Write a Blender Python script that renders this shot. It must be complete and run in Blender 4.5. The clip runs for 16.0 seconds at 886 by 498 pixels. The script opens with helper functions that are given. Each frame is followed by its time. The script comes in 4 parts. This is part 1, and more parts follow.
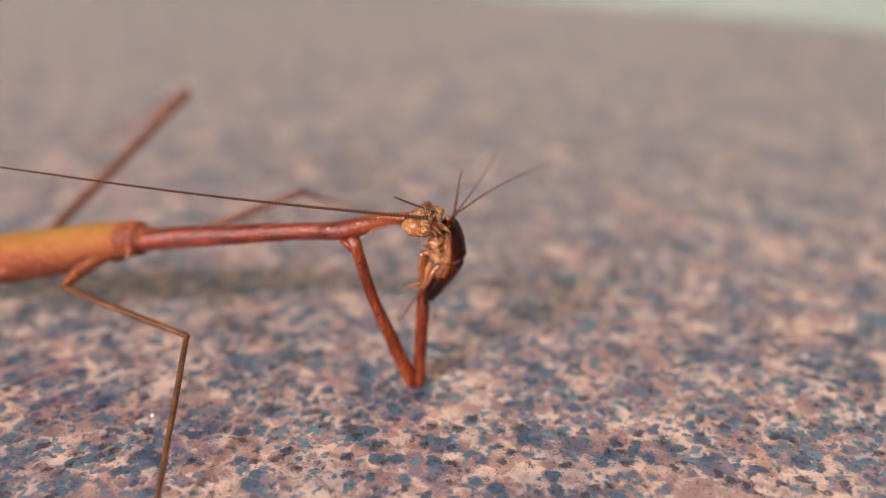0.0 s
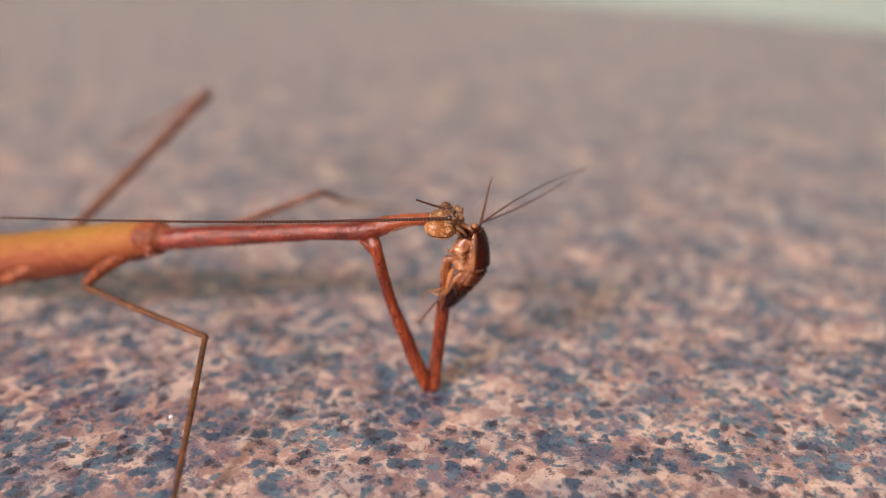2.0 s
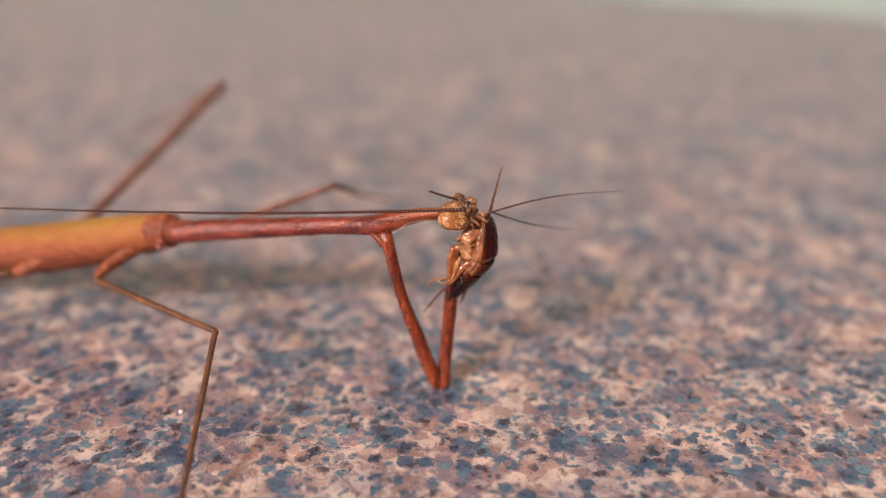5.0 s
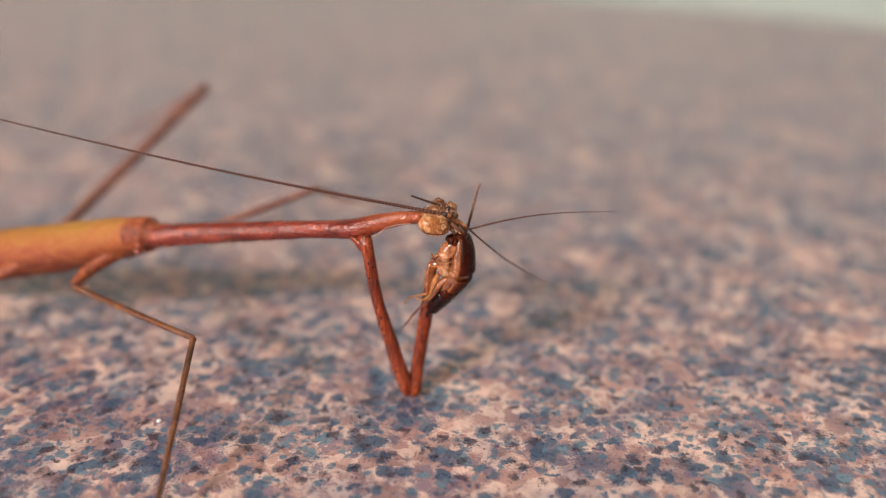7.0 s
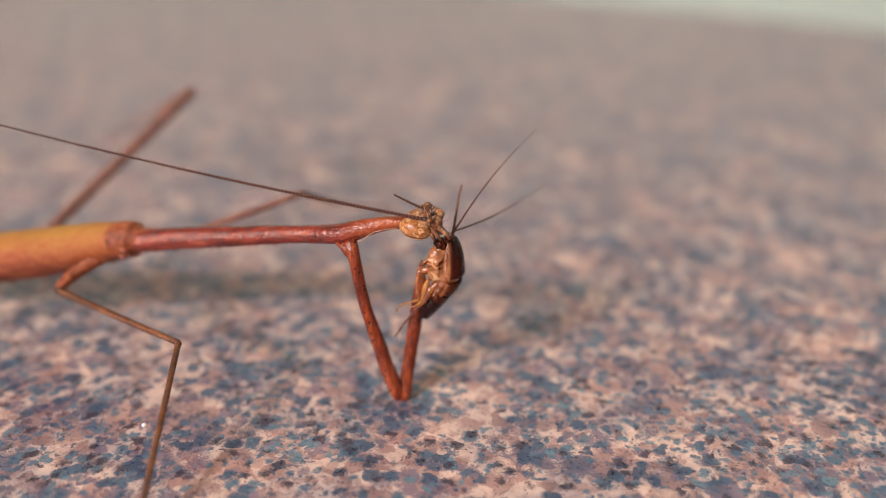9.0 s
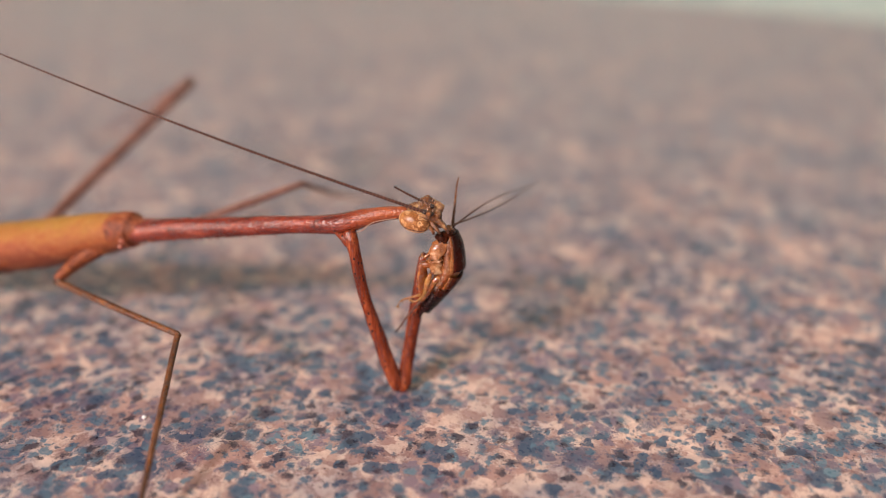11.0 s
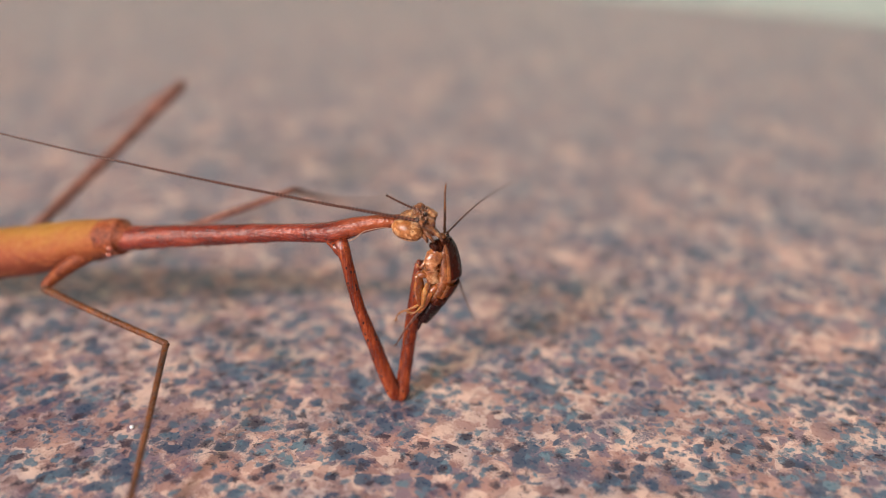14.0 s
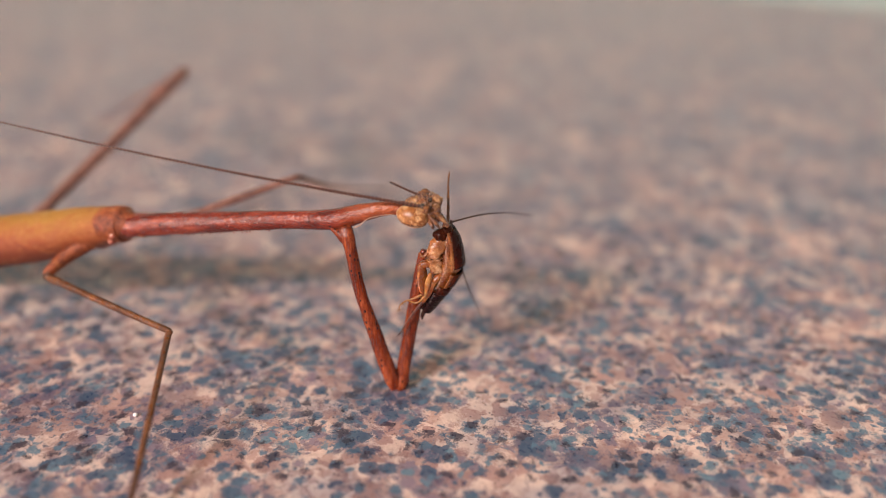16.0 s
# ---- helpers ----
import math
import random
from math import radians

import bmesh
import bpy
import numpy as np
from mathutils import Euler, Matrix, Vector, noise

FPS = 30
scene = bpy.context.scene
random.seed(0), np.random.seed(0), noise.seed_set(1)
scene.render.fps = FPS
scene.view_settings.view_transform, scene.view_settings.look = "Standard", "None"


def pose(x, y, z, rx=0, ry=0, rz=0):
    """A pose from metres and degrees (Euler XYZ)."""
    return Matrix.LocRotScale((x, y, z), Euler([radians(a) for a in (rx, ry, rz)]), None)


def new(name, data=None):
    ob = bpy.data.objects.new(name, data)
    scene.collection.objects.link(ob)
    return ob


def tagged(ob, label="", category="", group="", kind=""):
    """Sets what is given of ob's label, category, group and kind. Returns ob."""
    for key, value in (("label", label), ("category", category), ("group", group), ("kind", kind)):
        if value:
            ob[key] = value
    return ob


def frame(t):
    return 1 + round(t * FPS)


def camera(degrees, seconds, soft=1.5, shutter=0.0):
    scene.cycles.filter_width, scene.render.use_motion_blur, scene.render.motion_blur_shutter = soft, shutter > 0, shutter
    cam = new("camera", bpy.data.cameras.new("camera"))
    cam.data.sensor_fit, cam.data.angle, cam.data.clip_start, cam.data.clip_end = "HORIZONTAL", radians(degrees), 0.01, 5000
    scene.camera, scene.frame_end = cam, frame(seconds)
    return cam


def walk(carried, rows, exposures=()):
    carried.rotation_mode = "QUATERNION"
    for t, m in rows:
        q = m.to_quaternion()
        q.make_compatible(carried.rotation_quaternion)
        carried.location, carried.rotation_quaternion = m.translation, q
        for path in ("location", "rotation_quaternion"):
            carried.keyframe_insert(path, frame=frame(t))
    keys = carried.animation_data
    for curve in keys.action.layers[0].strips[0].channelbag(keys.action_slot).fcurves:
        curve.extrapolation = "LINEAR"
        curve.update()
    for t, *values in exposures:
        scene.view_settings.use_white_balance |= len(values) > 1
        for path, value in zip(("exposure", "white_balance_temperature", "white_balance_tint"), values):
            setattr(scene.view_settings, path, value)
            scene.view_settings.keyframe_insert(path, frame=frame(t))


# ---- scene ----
MM = 0.001
cam = camera(54.7, 16.0, soft=1.0)
cam.data.dof.use_dof = True
cam.data.dof.focus_distance = 0.0688
cam.data.dof.aperture_fstop = 10.6

# seconds, eye in millimetres over the worktop, pitch, lean, yaw in degrees
PATH = [
    (0.0, -1.684, -2.376, 43.447, -23.936, -0.198, -2.316),
    (0.5, -1.804, -2.687, 43.327, -23.507, -0.243, -2.372),
    (1.0, -1.866, -2.381, 43.327, -23.513, -0.258, -2.102),
    (1.5, -1.607, -2.011, 43.142, -23.629, -0.113, -1.318),
    (2.0, -1.519, -1.642, 43.066, -23.721, -0.009, -0.777),
    (2.5, -1.444, -1.363, 42.963, -24.112, 0.066, -0.424),
    (3.0, -1.424, -1.216, 42.846, -24.307, 0.153, -0.286),
    (3.5, -1.536, -1.169, 42.885, -24.299, 0.081, -0.119),
    (6.0, -0.527, -0.181, 42.932, -24.175, 0.256, 0.629),
    (6.5, -0.274, -0.157, 43.108, -24.073, 0.017, 0.096),
    (7.0, 0.000, -0.000, 43.000, -24.000, -0.000, 0.000),
    (7.5, 0.038, -0.065, 43.261, -23.876, -0.191, -0.270),
    (8.0, 0.291, 0.018, 43.277, -23.593, -0.208, -0.560),
    (8.5, 0.317, 0.095, 43.073, -23.652, -0.287, -0.578),
    (9.0, 0.361, 0.243, 43.127, -23.951, -0.251, -0.520),
    (11.5, 0.420, 0.591, 42.869, -24.420, -0.188, -0.491),
    (12.0, 0.515, 1.097, 43.095, -24.336, -0.254, -0.463),
    (12.5, 0.579, 1.537, 43.160, -24.060, -0.323, -0.728),
    (13.0, 0.693, 1.963, 43.070, -24.282, -0.395, -0.790),
    (13.5, 0.713, 1.897, 42.948, -24.451, -0.375, -0.630),
    (14.0, 0.617, 1.847, 43.042, -24.490, -0.406, -0.664),
    (14.5, 0.626, 1.715, 42.891, -24.432, -0.355, -0.652),
    (15.0, 0.744, 1.844, 43.032, -24.643, -0.288, -0.536),
    (15.5, 0.897, 2.371, 42.648, -25.052, -0.219, -0.456),
    (16.0, 0.572, 2.468, 42.506, -25.209, -0.264, -0.382),
]
walk(cam, [(t, pose(x * MM, y * MM, z * MM, 90 + a, b, c)) for t, x, y, z, a, b, c in PATH])

# ---------------------------------------------------------------- world and light
world = bpy.data.worlds.new("world")
scene.world = world
world.use_nodes = True
world.node_tree.nodes["Background"].inputs["Color"].default_value = (0.75, 0.85, 1.0, 1)
world.node_tree.nodes["Background"].inputs["Strength"].default_value = 0.3

TURN = -38.4                       # the kitchen is turned against the camera's axes
ROOM = pose(0, 0, 0, 0, 0, TURN)   # room axes: u along the worktop, v towards its wall
WALL_V = 0.287
FLOOR_Z, CEILING_Z = -0.9, 1.55
U0, U1, V0 = -1.9, 1.9, -3.0
LAMP_U, LAMP_V = -0.22, -2.46


def area_lamp(name, m, sx, sy, watts, colour):
    data = bpy.data.lights.new(name, "AREA")
    data.shape, data.size, data.size_y = "RECTANGLE", sx, sy
    data.energy, data.color = watts, colour
    ob = new(name, data)
    ob.matrix_world = m
    return ob


area_lamp("ceiling_light_source", ROOM @ pose(LAMP_U, LAMP_V, CEILING_Z - 0.075), 0.5, 0.5, 204, (1.0, 0.895, 0.86))
scene.view_settings.exposure = 0.0


# ---------------------------------------------------------------- materials
def material(name):
    m = bpy.data.materials.new(name)
    m.use_nodes = True
    return m, m.node_tree, m.node_tree.nodes["Principled BSDF"]


def node(nt, kind, **links):
    n = nt.nodes.new(kind)
    for key, value in links.items():
        plug = n.inputs[key.replace("_", " ")]
        if hasattr(value, "is_linked"):
            nt.links.new(value, plug)
        else:
            plug.default_value = value
    return n


def coords(nt, scale, stretch=(1, 1, 1)):
    c = nt.nodes.new("ShaderNodeTexCoord")
    m = nt.nodes.new("ShaderNodeMapping")
    m.inputs["Scale"].default_value = [scale * s for s in stretch]
    nt.links.new(c.outputs["Object"], m.inputs["Vector"])
    return m.outputs["Vector"]


def ramp(nt, fac, stops, constant=False):
    r = nt.nodes.new("ShaderNodeValToRGB")
    if constant:
        r.color_ramp.interpolation = "CONSTANT"
    el = r.color_ramp.elements
    while len(el) < len(stops):
        el.new(0.5)
    for e, (p, c) in zip(el, stops):
        e.position, e.color = p, (*c, 1)
    nt.links.new(fac, r.inputs["Fac"])
    return r.outputs["Color"]


def mix(nt, fac, a, b, blend="MIX"):
    n = nt.nodes.new("ShaderNodeMix")
    n.data_type, n.blend_type = "RGBA", blend
    for i, v in ((0, fac), (6, a), (7, b)):
        if hasattr(v, "is_linked"):
            nt.links.new(v, n.inputs[i])
        elif i == 0:
            n.inputs[0].default_value = v
        else:
            n.inputs[i].default_value = (*v, 1)
    return n.outputs[2]


def maths(nt, op, a, b=0.0):
    n = nt.nodes.new("ShaderNodeMath")
    n.operation = op
    for i, v in ((0, a), (1, b)):
        if hasattr(v, "is_linked"):
            nt.links.new(v, n.inputs[i])
        else:
            n.inputs[i].default_value = v
    return n.outputs[0]


def add_bump(nt, bsdf, height, distance, strength=0.5):
    b = nt.nodes.new("ShaderNodeBump")
    b.inputs["Strength"].default_value, b.inputs["Distance"].default_value = strength, distance
    nt.links.new(height, b.inputs["Height"])
    nt.links.new(b.outputs["Normal"], bsdf.inputs["Normal"])
    nt.links.new(b.outputs["Normal"], bsdf.inputs["Coat Normal"])


def shift(nt, vec, amount, scale):
    """The coordinates, ragged by a noise of that many units."""
    n = node(nt, "ShaderNodeTexNoise", Vector=vec, Scale=scale, Detail=3.0, Roughness=0.65)
    s = nt.nodes.new("ShaderNodeVectorMath")
    s.operation = "MULTIPLY_ADD"
    nt.links.new(n.outputs["Color"], s.inputs[0])
    s.inputs[1].default_value = (amount, amount, amount)
    nt.links.new(vec, s.inputs[2])
    return s.outputs[0]


def flecks(nt, vec, scale, offset):
    m = nt.nodes.new("ShaderNodeMapping")
    m.inputs["Location"].default_value = offset
    nt.links.new(vec, m.inputs["Vector"])
    v = node(nt, "ShaderNodeTexVoronoi", Vector=m.outputs[0], Scale=scale, Randomness=1.0)
    s = nt.nodes.new("ShaderNodeSeparateColor")
    nt.links.new(v.outputs["Color"], s.inputs[0])
    return s.outputs[0], s.outputs[1], v.outputs["Distance"]


def chips(nt, vec, mm, scale, offset, keep, small, large, crumble, drift=None):
    """Printed chips: a share 'keep' of the cells holds one rounded chip of random size with a crumbled edge. Gives a mask and a random tint."""
    r, g, d = flecks(nt, vec, scale, offset)
    if drift is not None:
        r = maths(nt, "ADD", r, drift)
    size = maths(nt, "ADD", maths(nt, "MULTIPLY", g, large - small), small)
    m = nt.nodes.new("ShaderNodeMapping")
    m.inputs["Location"].default_value = offset
    nt.links.new(mm, m.inputs["Vector"])
    grain = node(nt, "ShaderNodeTexNoise", Vector=m.outputs[0], Scale=4.5, Detail=5.0, Roughness=0.78).outputs["Fac"]
    dust = node(nt, "ShaderNodeTexNoise", Vector=m.outputs[0], Scale=15.0, Detail=3.0, Roughness=0.8).outputs["Fac"]
    edge = maths(nt, "ADD", maths(nt, "SUBTRACT", size, d), maths(nt, "MULTIPLY", maths(nt, "SUBTRACT", grain, 0.5), crumble))
    edge = maths(nt, "ADD", edge, maths(nt, "MULTIPLY", maths(nt, "SUBTRACT", dust, 0.5), crumble * 0.9))
    body = ramp(nt, maths(nt, "ADD", maths(nt, "MULTIPLY", edge, 2.6), 0.5), [(0.18, (0, 0, 0)), (0.82, (0.94,) * 3)])
    return maths(nt, "MULTIPLY", body, maths(nt, "GREATER_THAN", r, 1 - keep)), g


def make_laminate():
    """Speckled worktop laminate: printed chips of blue, navy and mauve on pinkish beige."""
    m, nt, b = material("speckled_laminate")
    mm = coords(nt, 1000)
    big = shift(nt, mm, 1.3, 0.9)
    rag = shift(nt, big, 0.45, 3.6)
    base = ramp(nt, node(nt, "ShaderNodeTexNoise", Vector=mm, Scale=0.6, Detail=6.0, Roughness=0.7).outputs["Fac"],
                [(0.32, (0.495, 0.36, 0.322)), (0.5, (0.65, 0.503, 0.455)), (0.68, (0.76, 0.618, 0.555))])
    cloud = node(nt, "ShaderNodeTexNoise", Vector=mm, Scale=0.16, Detail=2.0).outputs["Fac"]
    drift = maths(nt, "MULTIPLY", maths(nt, "SUBTRACT", cloud, 0.5), 3.0)
    cloud2 = node(nt, "ShaderNodeTexNoise", Vector=shift(nt, mm, 9.0, 0.05), Scale=0.22, Detail=2.0).outputs["Fac"]
    drift2 = maths(nt, "MULTIPLY", maths(nt, "SUBTRACT", cloud2, 0.5), 3.0)
    cloud3 = node(nt, "ShaderNodeTexNoise", Vector=shift(nt, mm, 17.0, 0.03), Scale=0.12, Detail=2.0).outputs["Fac"]
    drift3 = maths(nt, "MULTIPLY", maths(nt, "SUBTRACT", cloud3, 0.5), 3.0)
    # grainy mauve wash
    k, g = chips(nt, rag, mm, 0.56, (3.1, 7.7, 0.2), 0.62, 0.35, 0.95, 1.2, drift2)
    c = mix(nt, k, base, ramp(nt, g, [(0, (0.23, 0.125, 0.13)), (1, (0.42, 0.26, 0.24))]))
    k, g = chips(nt, rag, mm, 1.0, (23.1, 2.7, 0.9), 0.50, 0.3, 0.8, 1.1)
    c = mix(nt, k, c, ramp(nt, g, [(0, (0.30, 0.17, 0.165)), (1, (0.50, 0.34, 0.30))]))
    # large sparse patches, cream and dusky violet
    k, g = chips(nt, rag, mm, 0.34, (7.9, 33.1, 0.3), 0.20, 0.2, 0.40, 1.5)
    c = mix(nt, k, c, ramp(nt, g, [(0, (0.64, 0.48, 0.42)), (1, (0.74, 0.60, 0.53))]))
    k, g = chips(nt, rag, mm, 0.30, (17.3, 4.6, 0.7), 0.27, 0.2, 0.5, 1.5)
    c = mix(nt, k, c, ramp(nt, g, [(0, (0.10, 0.08, 0.17)), (0.5, (0.19, 0.12, 0.16)), (1, (0.08, 0.11, 0.19))]))
    # grey-violet chips
    k, g = chips(nt, rag, mm, 0.86, (13.7, 1.9, 0.6), 0.46, 0.28, 0.75, 1.1, drift)
    c = mix(nt, k, c, ramp(nt, g, [(0, (0.085, 0.07, 0.12)), (1, (0.24, 0.185, 0.245))]))
    # blue chips in two sizes
    k, g = chips(nt, rag, mm, 0.76, (5.3, 21.4, 0.8), 0.50, 0.24, 0.74, 1.0, drift)
    c = mix(nt, k, c, ramp(nt, g, [(0, (0.10, 0.20, 0.265)), (0.5, (0.06, 0.13, 0.21)), (1, (0.036, 0.07, 0.14))]))
    k, g = chips(nt, rag, mm, 1.25, (41.3, 9.4, 0.5), 0.40, 0.22, 0.66, 0.9, drift3)
    c = mix(nt, k, c, ramp(nt, g, [(0, (0.035, 0.06, 0.12)), (0.6, (0.075, 0.15, 0.235)), (1, (0.125, 0.225, 0.30))]))
    # navy and black-brown chips, much crumbled
    k, g = chips(nt, rag, mm, 0.95, (31.0, 11.3, 0.4), 0.22, 0.22, 0.6, 1.3)
    c = mix(nt, k, c, ramp(nt, g, [(0, (0.012, 0.014, 0.036)), (1, (0.05, 0.038, 0.065))]))
    # pepper
    r, g, d = flecks(nt, mm, 3.2, (2.0, 3.0, 0.1))
    pep = maths(nt, "MULTIPLY", maths(nt, "GREATER_THAN", r, 0.90), maths(nt, "LESS_THAN", d, 0.30))
    c = mix(nt, pep, c, (0.13, 0.09, 0.10))
    tone = node(nt, "ShaderNodeTexNoise", Vector=shift(nt, mm, 6.0, 0.11), Scale=0.21, Detail=1.0).outputs["Fac"]
    c = mix(nt, 1.0, c, ramp(nt, tone, [(0.34, (0.70, 0.74, 0.84)), (0.5, (0.945, 0.953, 0.96)), (0.66, (1.12, 1.085, 1.05))]), "MULTIPLY")
    fine = node(nt, "ShaderNodeTexNoise", Vector=mm, Scale=5.5, Detail=4.0, Roughness=0.75).outputs["Fac"]
    c = mix(nt, 1.0, c, ramp(nt, fine, [(0.3, (0.86,) * 3), (0.7, (1.0,) * 3)]), "MULTIPLY")
    nt.links.new(c, b.inputs["Base Color"])
    n = node(nt, "ShaderNodeTexNoise", Vector=mm, Scale=2.2, Detail=3.0)
    nt.links.new(ramp(nt, n.outputs["Fac"], [(0.3, (0.24,) * 3), (0.7, (0.36,) * 3)]), b.inputs["Roughness"])
    add_bump(nt, b, n.outputs["Fac"], 0.00008, 0.25)
    return m


def make_cuticle(name, low, mid, high, stretch=(1, 1, 1), spots=0.0, rough=0.4, scale=3600, spot_scale=4200, glow=0.0, relief=0.00012, coat=0.2, tip=None, polish=0.2, clear=0.0, pebble=0.0):
    """Insect cuticle: streaked and mottled at two scales, finely pitted, dusted with pale grains."""
    m, nt, b = material(name)
    n1 = node(nt, "ShaderNodeTexNoise", Vector=coords(nt, scale, stretch), Scale=1.0, Detail=6.0, Roughness=0.7)
    n2 = node(nt, "ShaderNodeTexNoise", Vector=coords(nt, scale * 0.22, [k ** 0.7 for k in stretch]), Scale=1.0, Detail=3.0)
    fine = node(nt, "ShaderNodeTexNoise", Vector=coords(nt, scale * 3.2, stretch), Scale=1.0, Detail=3.0)
    f = maths(nt, "ADD", maths(nt, "MULTIPLY", n1.outputs["Fac"], 0.6), maths(nt, "MULTIPLY", n2.outputs["Fac"], 0.4))
    c = ramp(nt, f, [(0.38, low), (0.5, mid), (0.63, high)])
    c = mix(nt, ramp(nt, fine.outputs["Fac"], [(0.5, (0, 0, 0)), (0.72, (0.45,) * 3)]), c, low)
    if tip:      # another colour towards one end of the part: start and end along x, colour
        s = nt.nodes.new("ShaderNodeSeparateXYZ")
        nt.links.new(coords(nt, 1000), s.inputs[0])
        along = maths(nt, "DIVIDE", maths(nt, "SUBTRACT", s.outputs[0], tip[0]), tip[1] - tip[0])
        c = mix(nt, maths(nt, "MULTIPLY", ramp(nt, along, [(0, (0, 0, 0)), (1, (1, 1, 1))]), ramp(nt, n1.outputs["Fac"], [(0.35, (0.35,) * 3), (0.6, (0.9,) * 3)])), c, tip[2])
    if spots:
        r, g, d = flecks(nt, coords(nt, spot_scale, [0.5 + 0.5 * k for k in stretch]), 1.0, (0.3, 0.2, 0.1))
        hit = maths(nt, "MULTIPLY", maths(nt, "GREATER_THAN", r, 1 - spots), maths(nt, "LESS_THAN", d, 0.3))
        c = mix(nt, hit, c, (0.03, 0.010, 0.008))
    nt.links.new(c, b.inputs["Base Color"])
    nt.links.new(ramp(nt, n1.outputs["Fac"], [(0.35, (rough + 0.15,) * 3), (0.65, (rough - 0.12,) * 3)]), b.inputs["Roughness"])
    b.inputs["Coat Weight"].default_value, b.inputs["Coat Roughness"].default_value = coat, polish
    b.inputs["Transmission Weight"].default_value = clear
    if glow:
        b.inputs["Subsurface Weight"].default_value = glow
        b.inputs["Subsurface Radius"].default_value = (0.0008, 0.0003, 0.0001)
        b.inputs["Subsurface Scale"].default_value = 1.0
    height = maths(nt, "ADD", fine.outputs["Fac"], n1.outputs["Fac"])
    if pebble:      # low domes, in units of the fine relief
        v = node(nt, "ShaderNodeTexVoronoi", Vector=coords(nt, 4600, (0.7, 1, 1)), Scale=1.0)
        height = maths(nt, "SUBTRACT", height, maths(nt, "MULTIPLY", v.outputs["Distance"], pebble))
    add_bump(nt, b, height, relief, 0.8)
    return m


def make_plain(name, a, b_colour, rough=0.6, scale=8, bump=0.001):
    m, nt, b = material(name)
    n = node(nt, "ShaderNodeTexNoise", Vector=coords(nt, scale), Scale=1.0, Detail=6.0)
    nt.links.new(ramp(nt, n.outputs["Fac"], [(0.35, a), (0.65, b_colour)]), b.inputs["Base Color"])
    b.inputs["Roughness"].default_value = rough
    f = node(nt, "ShaderNodeTexNoise", Vector=coords(nt, scale * 40), Scale=1.0, Detail=3.0)
    add_bump(nt, b, f.outputs["Fac"], bump, 0.2)
    return m


def make_eye(name, centre, radii, dark=1.0):
    """Compound eye: rust and tan, cream blotches with dark cores towards the front, a dark line above a pale lower rim."""
    m, nt, b = material(name)
    mm = coords(nt, 1000)
    s = nt.nodes.new("ShaderNodeSeparateXYZ")
    nt.links.new(mm, s.inputs[0])
    n = node(nt, "ShaderNodeTexNoise", Vector=mm, Scale=2.6, Detail=5.0, Roughness=0.7).outputs["Fac"]
    wobble = maths(nt, "MULTIPLY", maths(nt, "SUBTRACT", n, 0.5), 0.5)
    h = maths(nt, "ADD", maths(nt, "DIVIDE", maths(nt, "SUBTRACT", s.outputs[2], centre[2]), radii[2]), wobble)
    f = maths(nt, "ADD", maths(nt, "DIVIDE", maths(nt, "SUBTRACT", s.outputs[0], centre[0]), radii[0]), wobble)
    c = ramp(nt, n, [(0.34, (0.20 * dark, 0.065 * dark, 0.018 * dark)), (0.5, (0.38 * dark, 0.155 * dark, 0.045 * dark)), (0.66, (0.52 * dark, 0.27 * dark, 0.10 * dark))])
    front = ramp(nt, f, [(0.0, (0.6,) * 3), (0.25, (1, 1, 1))])
    r, g, d = flecks(nt, shift(nt, mm, 0.55, 2.0), 2.0, (0.7, 0.35, 0.3))
    c = mix(nt, maths(nt, "MULTIPLY", front, ramp(nt, d, [(0.32, (0.7,) * 3), (0.46, (0, 0, 0))])), c, (0.74 * dark, 0.50 * dark, 0.27 * dark))
    c = mix(nt, maths(nt, "MULTIPLY", front, ramp(nt, d, [(0.14, (0.75,) * 3), (0.28, (0, 0, 0))])), c, (0.10, 0.028, 0.010))
    edge = maths(nt, "MULTIPLY", maths(nt, "GREATER_THAN", d, 0.46), maths(nt, "LESS_THAN", d, 0.64))
    c = mix(nt, maths(nt, "MULTIPLY", maths(nt, "MULTIPLY", front, edge), 0.7), c, (0.16 * dark, 0.05 * dark, 0.015 * dark))
    c = mix(nt, maths(nt, "LESS_THAN", h, -0.48), c, (0.10, 0.028, 0.012))
    c = mix(nt, maths(nt, "LESS_THAN", h, -0.64), c, (0.66 * dark, 0.40 * dark, 0.22 * dark))
    nt.links.new(c, b.inputs["Base Color"])
    b.inputs["Roughness"].default_value = 0.3
    f = node(nt, "ShaderNodeTexVoronoi", Vector=coords(nt, 16000), Scale=1.0)
    add_bump(nt, b, f.outputs["Distance"], 0.00002, 0.4)
    return m


def make_beads(name, period, dark, pale):
    """Beaded antenna: dark swellings and paler joints, one every 'period' millimetres along x."""
    m, nt, b = material(name)
    s = nt.nodes.new("ShaderNodeSeparateXYZ")
    nt.links.new(coords(nt, 1000), s.inputs[0])
    k = maths(nt, "ABSOLUTE", maths(nt, "SUBTRACT", maths(nt, "FRACT", maths(nt, "DIVIDE", s.outputs[0], period)), 0.5))
    n = node(nt, "ShaderNodeTexNoise", Vector=coords(nt, 2500), Scale=1.0, Detail=4.0).outputs["Fac"]
    c = mix(nt, ramp(nt, k, [(0.04, (0.9,) * 3), (0.2, (0, 0, 0))]), ramp(nt, n, [(0.35, dark), (0.7, tuple(2.0 * v for v in dark))]), pale)
    nt.links.new(c, b.inputs["Base Color"])
    b.inputs["Roughness"].default_value = 0.32
    return m


